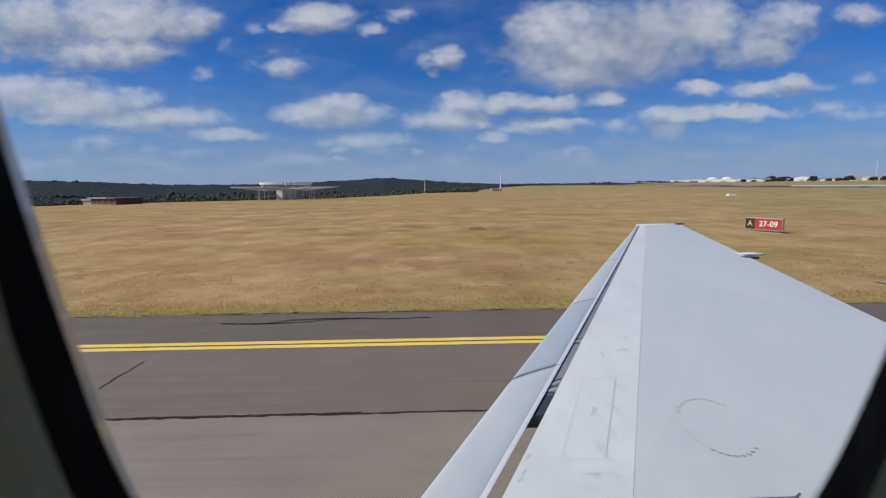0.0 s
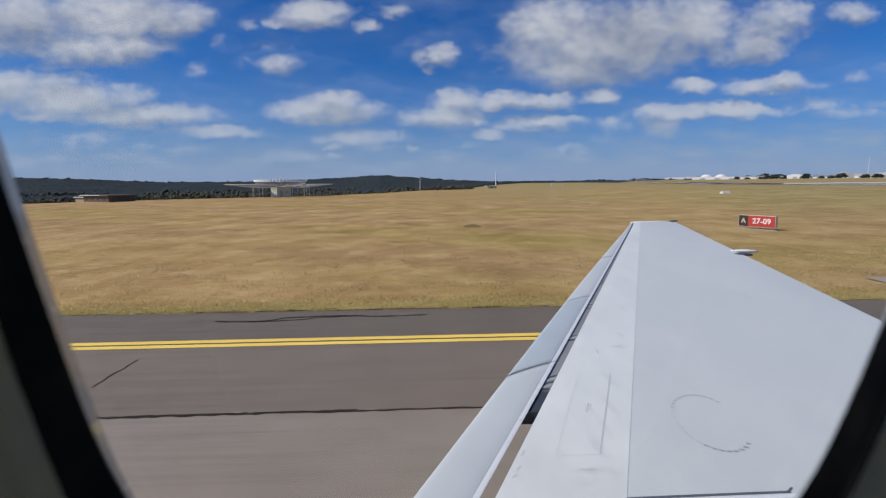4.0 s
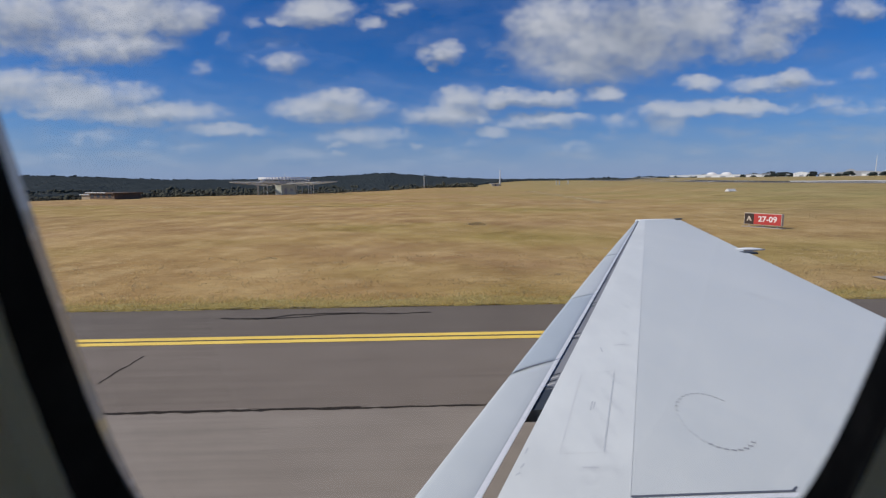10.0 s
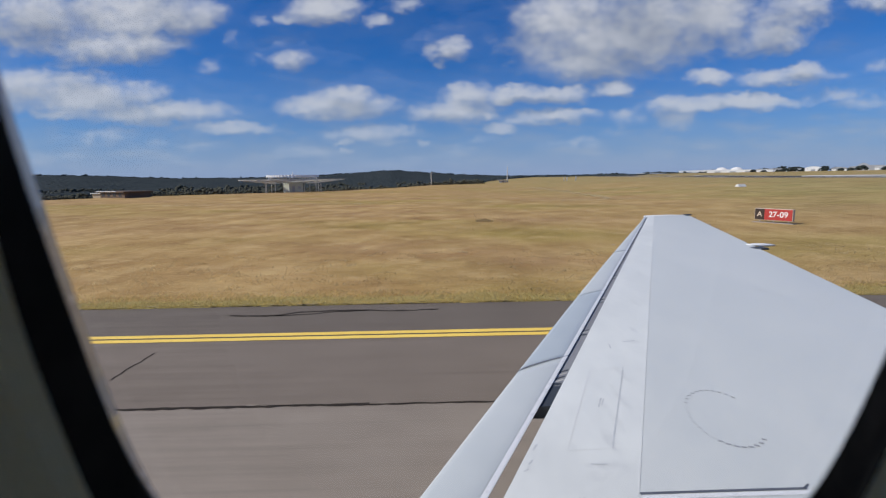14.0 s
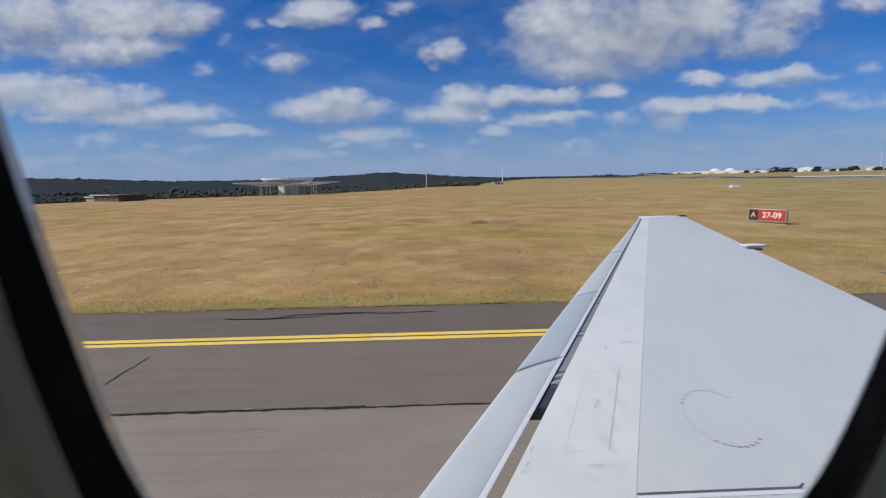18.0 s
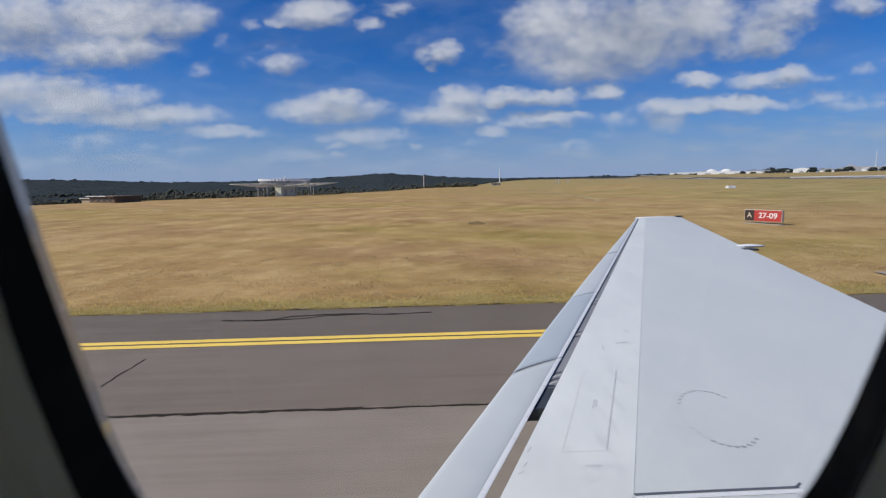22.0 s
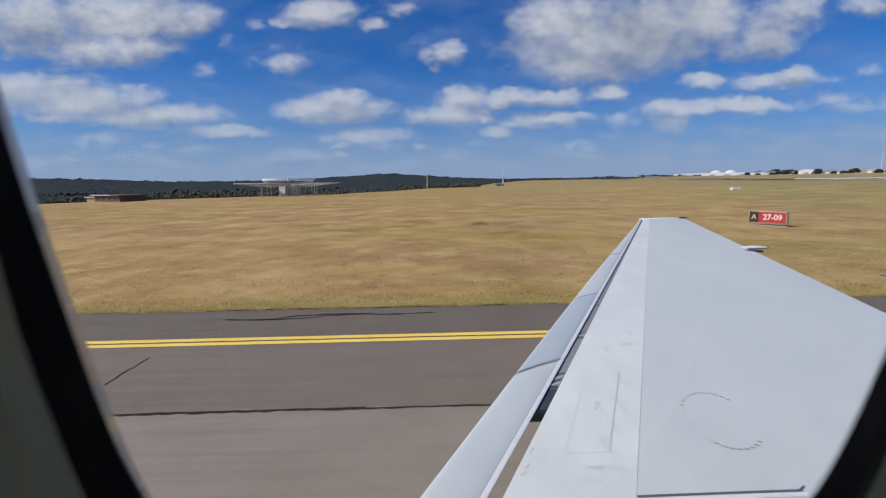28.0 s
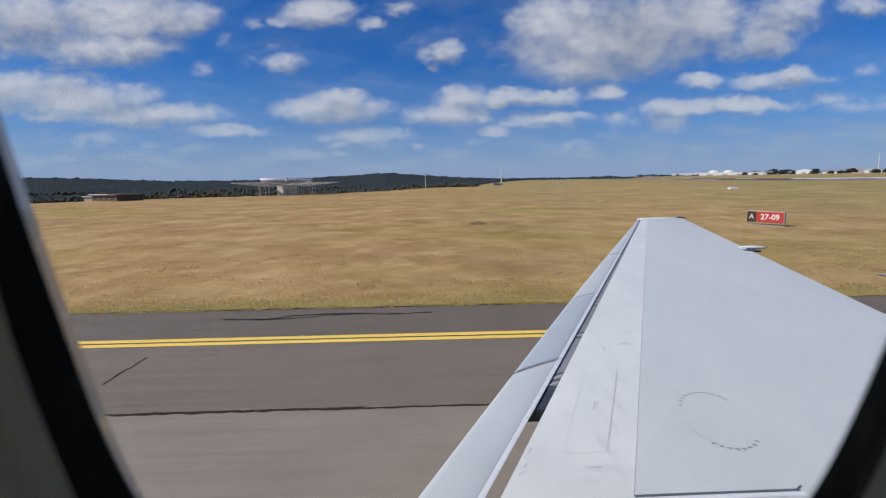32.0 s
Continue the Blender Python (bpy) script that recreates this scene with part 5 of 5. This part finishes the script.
# navigation beacon: hut, raised round counterpoise and ring of white aerials
def beacon(x, y):
    z0 = land(x, y) - 0.3
    t = thing("radio_beacon", "round steel counterpoise of a radio beacon over a small pale hut", "antenna", (x, y, z0), 38)
    bm = bmesh.new()
    box(bm, -2.2, -2.2, 0, 2.2, 2.2, 3.1, 0.05)
    hut = part("hut", bm, MAT_HUT, t, "pale green-grey hut")
    for dx, w, h, zz in ((-0.9, 0.9, 2.1, 0.05), (0.9, 0.9, 0.7, 1.3)):
        bm = bmesh.new()
        box(bm, dx - w / 2, -2.23, zz, dx + w / 2, -2.2, zz + h, 0.01)
        part("door" if h > 1 else "vent", bm, MAT_SHEDGREY, hut)
    R = 15.5
    for i in range(12):
        q = 2 * math.pi * i / 12
        bm = bmesh.new()
        tube(bm, (8.2 * math.cos(q), 8.2 * math.sin(q), -0.4), (8.2 * math.cos(q), 8.2 * math.sin(q), 3.3), 0.10, None, 8)
        part("post", bm, MAT_STEEL, t)
    for i in range(24):
        q = 2 * math.pi * i / 24
        bm = bmesh.new()
        tube(bm, (1.5 * math.cos(q), 1.5 * math.sin(q), 3.3), (R * math.cos(q), R * math.sin(q), 3.95), 0.085, 0.06, 6)
        tube(bm, (6.5 * math.cos(q), 6.5 * math.sin(q), 2.9), (R * math.cos(q), R * math.sin(q), 3.9), 0.06, None, 6)
        part("truss", bm, MAT_STEEL, t)
    for k, r in enumerate((3, 5.5, 8.2, 10.8, 13.2, R)):
        z = 3.35 + 0.6 * r / R
        rows = [[((r + dr) * math.cos(2 * math.pi * j / 48), (r + dr) * math.sin(2 * math.pi * j / 48), z + dz) for dr, dz in ((-0.08, 0), (0.08, 0), (0.08, 0.14), (-0.08, 0.14))] for j in range(49)]
        v, f = loft(rows, True)
        put("hoop", v, f, MAT_STEEL, t)
    # wire mesh deck between the hoops
    verts, faces = [], []
    for i in range(96):
        q = 2 * math.pi * i / 96
        n = len(verts)
        for r, w in ((2, 0.02), (R, 0.05)):
            for s in (-w, w):
                verts.append((r * math.cos(q) - s * math.sin(q), r * math.sin(q) + s * math.cos(q), 3.42 + 0.6 * r / R))
        faces.append((n, n + 1, n + 3, n + 2))
    put("wire_deck", verts, faces, MAT_STEEL, t)
    for i in range(48):
        q = 2 * math.pi * i / 48
        cx, cy = 7.1 * math.cos(q), 7.1 * math.sin(q)
        bm = bmesh.new()
        tube(bm, (cx, cy, 3.6), (cx, cy, 4.7), 0.06, None, 6)
        tube(bm, (cx, cy, 4.75), (cx, cy, 5.35), 0.56, 0.50, 10)
        part("aerial", bm, MAT_AERIAL, t)
    bm = bmesh.new()
    tube(bm, (0, 0, 3.3), (0, 0, 6.4), 0.14, 0.08, 8)
    tube(bm, (0, 0, 4.6), (0, 0, 5.5), 0.5, 0.4, 12)
    part("centre_aerial", bm, MAT_SIGNWHITE, t)
    return t


beacon(-42.4, 149.2)

# low brown brick building with flat roof
t = thing("brick_building", "low brown brick building with a pale flat roof edge", "building", (-73.2, 116.5, land(-73.2, 116.5)), -28)
bm = bmesh.new()
box(bm, -4.0, -3, -0.3, 5.6, 3, 1.25, 0.02)
wl = part("wall", bm, MAT_BRICK, t)
bm = bmesh.new()
box(bm, -5.4, -3.4, 1.25, 6.0, 3.4, 1.5, 0.03)
part("roof", bm, MAT_BRICK, t)
bm = bmesh.new()
box(bm, -4.6, -3.46, 1.38, 3.0, -3.40, 1.56, 0.01)
part("fascia", bm, MAT_WHITE, t, "pale fascia board")
bm = bmesh.new()
box(bm, -9.2, -2.0, -0.3, -4.0, 2.4, 0.85, 0.02)
part("annex", bm, MAT_CONCRETE, t, "pale low annex")
bm = bmesh.new()
box(bm, -9.5, -2.3, 0.85, -3.9, 2.7, 1.05, 0.02)
part("annex_roof", bm, MAT_GALV, t)
for k in range(4):
    bm = bmesh.new()
    box(bm, -3.3 + 2.2 * k, -3.04, 0.35, -2.2 + 2.2 * k, -3.0, 1.1, 0.01)
    part("window", bm, MAT_GLASSDARK, t)


# airport buildings on the far side
def polar(az, r):
    return r * math.sin(radians(az)), r * math.cos(radians(az))


def hangar(az, r, w, d, h, arch=0.15, mat=None, label="long white hangar on the far side of the airfield", name="hangar", doors=5):
    x, y = polar(az, r)
    t = thing(name, label, "building", (x, y, land(x, y) - 0.3), -az)
    bm = bmesh.new()
    box(bm, -w / 2, 0, 0, w / 2, d, h * (1 - arch))
    part("wall", bm, mat or MAT_SHED, t)
    rows = []
    for yy in (-0.4, d + 0.4):
        rows.append([(-w / 2 * 1.01 + w * 1.02 * k / 12, yy, h * (1 - arch) + h * arch * math.sin(math.pi * k / 12)) for k in range(13)] + [(w / 2 * 1.01, yy, h * (1 - arch) - 0.3), (-w / 2 * 1.01, yy, h * (1 - arch) - 0.3)])
    v, f = loft(rows, True, True)
    put("roof", v, f, mat or MAT_SHED, t)
    for k in range(doors):
        bm = bmesh.new()
        ww = w / doors
        box(bm, -w / 2 + ww * (k + 0.12), -0.2, 0, -w / 2 + ww * (k + 0.88), -0.02, h * (1 - arch) * 0.62)
        part("door", bm, MAT_SHEDGREY if k % 2 else MAT_SHED, t)
    return t


def view_az(x):
    return math.degrees(math.atan((x - 784) / 852.6)) + 1.95


RF = 1500


def far_w(x0, x1):
    return 2 * RF * math.tan(radians(view_az(x1) - view_az(x0)) / 2)


for x0, x1, h, arch, mat in ((1183, 1306, 9, 0.1, MAT_SHED), (1316, 1392, 9, 0.1, MAT_SHEDGREY), (1318, 1345, 7, 0.1, MAT_SHED), (1400, 1429, 12, 0.25, MAT_SHED), (1446, 1472, 9, 0.2, MAT_SHEDGREY),
                             (1474, 1560, 12, 0.2, MAT_SHEDGREY), (1486, 1514, 17, 0.5, MAT_SHEDGREY), (1520, 1546, 9, 0.1, MAT_SHEDMID), (1556, 1640, 13, 0.1, MAT_SHEDMID), (1650, 1760, 16, 0.1, MAT_SHED),
                             (1040, 1100, 4.0, 0.1, MAT_SHED), (1110, 1160, 5.0, 0.1, MAT_SHED)):
    hangar(view_az((x0 + x1) / 2), RF + random.uniform(-40, 40) - (90 if h < 12 else 0), far_w(x0, x1) * 0.98, 40, h * 1.15, arch, mat,
           "pale hangar building across the airfield" if mat is MAT_SHED else "weathered grey hangar across the airfield" if mat is MAT_SHEDMID else "grey arched terminal building across the airfield", "terminal_building" if mat is MAT_SHEDGREY else "hangar", max(3, int((x1 - x0) / 12)))
for x in (1257, 1283):
    px_, py_ = polar(view_az(x), 1540)
    t = thing("storage_dome", "white domed tank among the hangars", "tank", (px_, py_, land(px_, py_)), 0, "white domed tanks")
    v, f = lathe([(15.5, 0), (15.5, 6)] + [(15.5 * math.cos(q), 6 + 11 * math.sin(q)) for q in (0.3, 0.6, 0.9, 1.2, 1.5)], 24)
    put("shell", v, f, MAT_SIGNWHITE, t, smooth=True)
    v, f = lathe([(15.8, 5.8), (15.8, 6.4)], 24)
    put("rim", v, f, MAT_GALV, t)
px_, py_ = polar(view_az(1544), 1450)
mast(px_, py_, 46, 0.8, "tall slender mast above the airport buildings")


# ================= woods and grass =================
def ico():
    bm = bmesh.new()
    bmesh.ops.create_icosphere(bm, subdivisions=1, radius=1.0)
    v = np.array([q.co[:] for q in bm.verts])
    f = np.array([[q.index for q in p.verts] for p in bm.faces])
    bm.free()
    return v, f


ICO_V, ICO_F = ico()


def mass(name, clumps, mat, label, category):
    """Many crown clumps in one mesh. Each: x, y, z, radius, height."""
    rng = np.random.default_rng(5)
    n = len(clumps)
    c = np.array(clumps)
    nv = len(ICO_V)
    jit = 1 + rng.uniform(-0.4, 0.35, (n, nv, 1))
    v = ICO_V[None] * jit * np.stack([c[:, 3], c[:, 3], c[:, 4]], 1)[:, None, :] + c[:, None, :3]
    f = ICO_F[None] + (np.arange(n) * nv)[:, None, None]
    me = bpy.data.meshes.new(name)
    me.from_pydata(v.reshape(-1, 3).tolist(), [], f.reshape(-1, 3).tolist())
    me.materials.append(mat)
    me.polygons.foreach_set("use_smooth", [True] * len(me.polygons))
    return tagged(new(name, me), label, category, kind="stuff")


rnd = random.Random(11)
# the canopy of the hill woods: crowns that merge into one another
def crown(x, y):
    a = noise.noise((x * 0.11, y * 0.07, 1.3))
    b = noise.noise((x * 0.045, y * 0.03, 6.1))
    c = noise.noise((x * 0.27, y * 0.12, 3.7))
    return 2.0 + 1.5 * abs(a) + 1.3 * b + 0.8 * c


rows = []
for i in range(76):
    r = 600 + 11.6 * i
    row = []
    for k in range(680):
        q = -52 + 0.12 * k
        x, y = polar(q, r)
        grow = float(np.interp(q, (6, 12, 20, 27), (1.0, 1.8, 1.5, 1.2))) if r > np.interp(q, (2, 12), (600, 1290)) else -0.4
        row.append((x, y, land(x, y) + crown(x, y) * grow - (0.6 if grow < 0 else 0)))
    rows.append(row)
v, f = loft(rows)
tagged(put("distant_woods", v, [q[::-1] for q in f], MAT_UNDER), "dark eucalypt woods over the distant hills", "woods", kind="stuff")
# taller crowns that stand out of the canopy
clumps = []
for i in range(1700):
    az = rnd.uniform(-52, 27)
    r = rnd.uniform(1345, 1450)
    if az > 10 and r < 1310:
        continue
    x, y = polar(az, r)
    z = land(x, y)
    s = rnd.uniform(0.5, 1.0) * (1.6 if rnd.random() < 0.12 else 1.0) * (0.7 if az > 10 else 1.2)
    for k in range(4):
        clumps.append((x + rnd.uniform(-2.0, 2.0) * s, y + rnd.uniform(-2, 2) * s, z + 1.6 + s * rnd.uniform(0.4, 2.4), s * rnd.uniform(0.9, 1.9), s * rnd.uniform(0.6, 1.1)))
mass("tall_crowns", clumps, MAT_UNDER, "taller eucalypt crowns above the hill woods", "trees")
clumps = []
for i in range(7000):
    az = rnd.uniform(-52, 6)
    r = rnd.uniform(270, 760)
    x, y = polar(az, r)
    if noise.noise((x * 0.02, y * 0.008, 4.1)) < -0.12:
        continue
    z = land(x, y)
    s = rnd.uniform(0.5, 1.0) * (1.7 if rnd.random() < 0.12 else 1.0) * (0.9 + 1.3 * (r - 270) / 490)
    for k in range(5):
        clumps.append((x + rnd.uniform(-1.5, 1.5) * s, y + rnd.uniform(-1, 1) * s, z + s * rnd.uniform(0.2, 1.9), s * rnd.uniform(0.45, 1.0), s * rnd.uniform(0.4, 0.75)))
mass("scrub", clumps, MAT_SCRUB, "grey-green scrub and trees in the valley beyond the grass", "bushes")


def far_tree(mark, h, w):
    x, y = polar(view_az(mark), 1390)
    z0 = land(x, y)
    t = thing("broad_tree", "dark rounded tree among the airport buildings", "tree", (x, y, z0), 0, "trees by the hangars")
    v, f = lathe(((0.7, 0), (0.5, h * 0.3), (0.3, h * 0.55)), 8)
    put("trunk", v, f, MAT_WOODPOST, t)
    verts, faces = [], []
    for k in range(60):
        q, rr = rnd.uniform(0, 6.28), rnd.uniform(0, 1) ** 0.5
        cz = h * rnd.uniform(0.25, 0.95)
        cap = w * (1 - max(0, cz / h - 0.5) * 1.1)
        cx, cy = rr * cap * math.cos(q), rr * cap * math.sin(q)
        s = w * rnd.uniform(0.14, 0.3)
        n = len(verts)
        verts += [(cx + p[0] * s * rnd.uniform(0.7, 1.3), cy + p[1] * s, cz + p[2] * s * 0.8) for p in ICO_V]
        faces += [tuple(int(i) + n for i in tri) for tri in ICO_F]
    put("crown", verts, faces, MAT_WOODS, t)


for mark, h, w in ((1312, 15, 9), (1366, 19, 13), (1380, 21, 15), (1354, 13, 8), (1393, 11, 5), (1435, 25, 12), (1428, 16, 8), (1462, 13, 9), (1480, 15, 9), (1497, 22, 15), (1540, 17, 12), (1562, 18, 13), (1194, 14, 6), (1220, 12, 5), (1230, 12, 4), (1330, 11, 9)):
    far_tree(mark, h * 0.52, w * 0.72)
clumps = []
for i in range(1500):
    mark = rnd.uniform(1040, 1640)
    dense = noise.noise((mark * 0.021, 3.3, 0)) + 0.5 * noise.noise((mark * 0.09, 7.3, 0))
    if rnd.random() > 0.55 + dense:
        continue
    x, y = polar(view_az(mark), rnd.uniform(1580, 1640))
    top = 6 + 9 * max(0.0, dense) + (5 if mark > 1320 else 0)
    s = rnd.uniform(1.8, 3.6)
    clumps.append((x, y, land(x, y) + rnd.uniform(0.2, 1.0) * top, s * 1.5, s))
mass("far_trees", clumps, MAT_WOODS, "low dark tree line behind the airport buildings", "trees")


def grass(name, n, x0, x1, y0, y1, h0, h1, mat, label, seed, near=1.0, clump=0, lift=0.0):
    """Loose blades, thinning out with distance."""
    rng = np.random.default_rng(seed)
    y = y0 + (y1 - y0) * rng.random(n) ** (1.0 + near)
    spread = 1.0 + (y - y0) * 0.035
    x = (x0 + (x1 - x0) * rng.random(n))
    x = x * spread
    if clump:
        k = rng.integers(0, clump, n)
        cx, cy = x0 + (x1 - x0) * rng.random(clump), y0 + (y1 - y0) * rng.random(clump) ** (1 + near)
        cx = cx * (1 + (cy - y0) * 0.035)
        x, y = cx[k] + rng.normal(0, 0.22, n), np.maximum(cy[k] + rng.normal(0, 0.16, n), y0)
    lean = 0.2 * (y - EDGE_Y) / 2.93
    keep = ~((x > PAD_A - 0.05 + lean) & (x < PAD_B + 0.05 + lean) & (y < 15.62))
    x, y = x[keep], y[keep]
    n = len(x)
    q = rng.random(n) * 6.283
    h = h0 + (h1 - h0) * rng.random(n) ** 1.5
    w = h * rng.uniform(0.05, 0.11, n) + 0.006 + (y - y0) * 0.0006
    lx, ly = rng.normal(0, 0.8, n) * h, rng.normal(0, 0.8, n) * h
    z = np.array([land(a, b) for a, b in zip(x, y)]) - 0.03 + lift
    v = np.empty((n, 3, 3))
    v[:, 0] = np.stack([x - w * np.cos(q), y - w * np.sin(q), z], 1)
    v[:, 1] = np.stack([x + w * np.cos(q), y + w * np.sin(q), z], 1)
    v[:, 2] = np.stack([x + lx, y + ly, z + h], 1)
    me = bpy.data.meshes.new(name)
    me.from_pydata(v.reshape(-1, 3).tolist(), [], np.arange(3 * n).reshape(-1, 3).tolist())
    me.materials.append(mat)
    return tagged(new(name, me), label, "grass", kind="stuff")


grass("verge_grass", 30000, -13, 16, EDGE_Y - 0.03, EDGE_Y + 1.6, 0.015, 0.05, MAT_VERGE, "greenish tufted grass along the asphalt edge", 1, 1.6, lift=0.045)
grass("verge_tufts", 12000, -13, 16, EDGE_Y + 0.05, EDGE_Y + 1.2, 0.04, 0.10, MAT_VERGE, "taller pale tufts along the asphalt edge", 2, 1.0, 420, lift=0.03)
grass("straw_tufts", 16000, -14, 17, EDGE_Y + 0.2, EDGE_Y + 9.0, 0.03, 0.085, MAT_BLADE, "pale straw tufts in the grass beside the taxiway", 6, 1.2, 520, lift=0.03)
grass("field_grass", 70000, -16, 20, EDGE_Y + 1.0, 48, 0.012, 0.040, MAT_BLADE, "short dry golden grass of the field", 3, 0.7)
grass("field_tufts", 1800, -16, 20, EDGE_Y + 1.5, 50, 0.02, 0.07, MAT_BLADE, "scattered taller tufts of dry grass", 4, 0.5, 420)
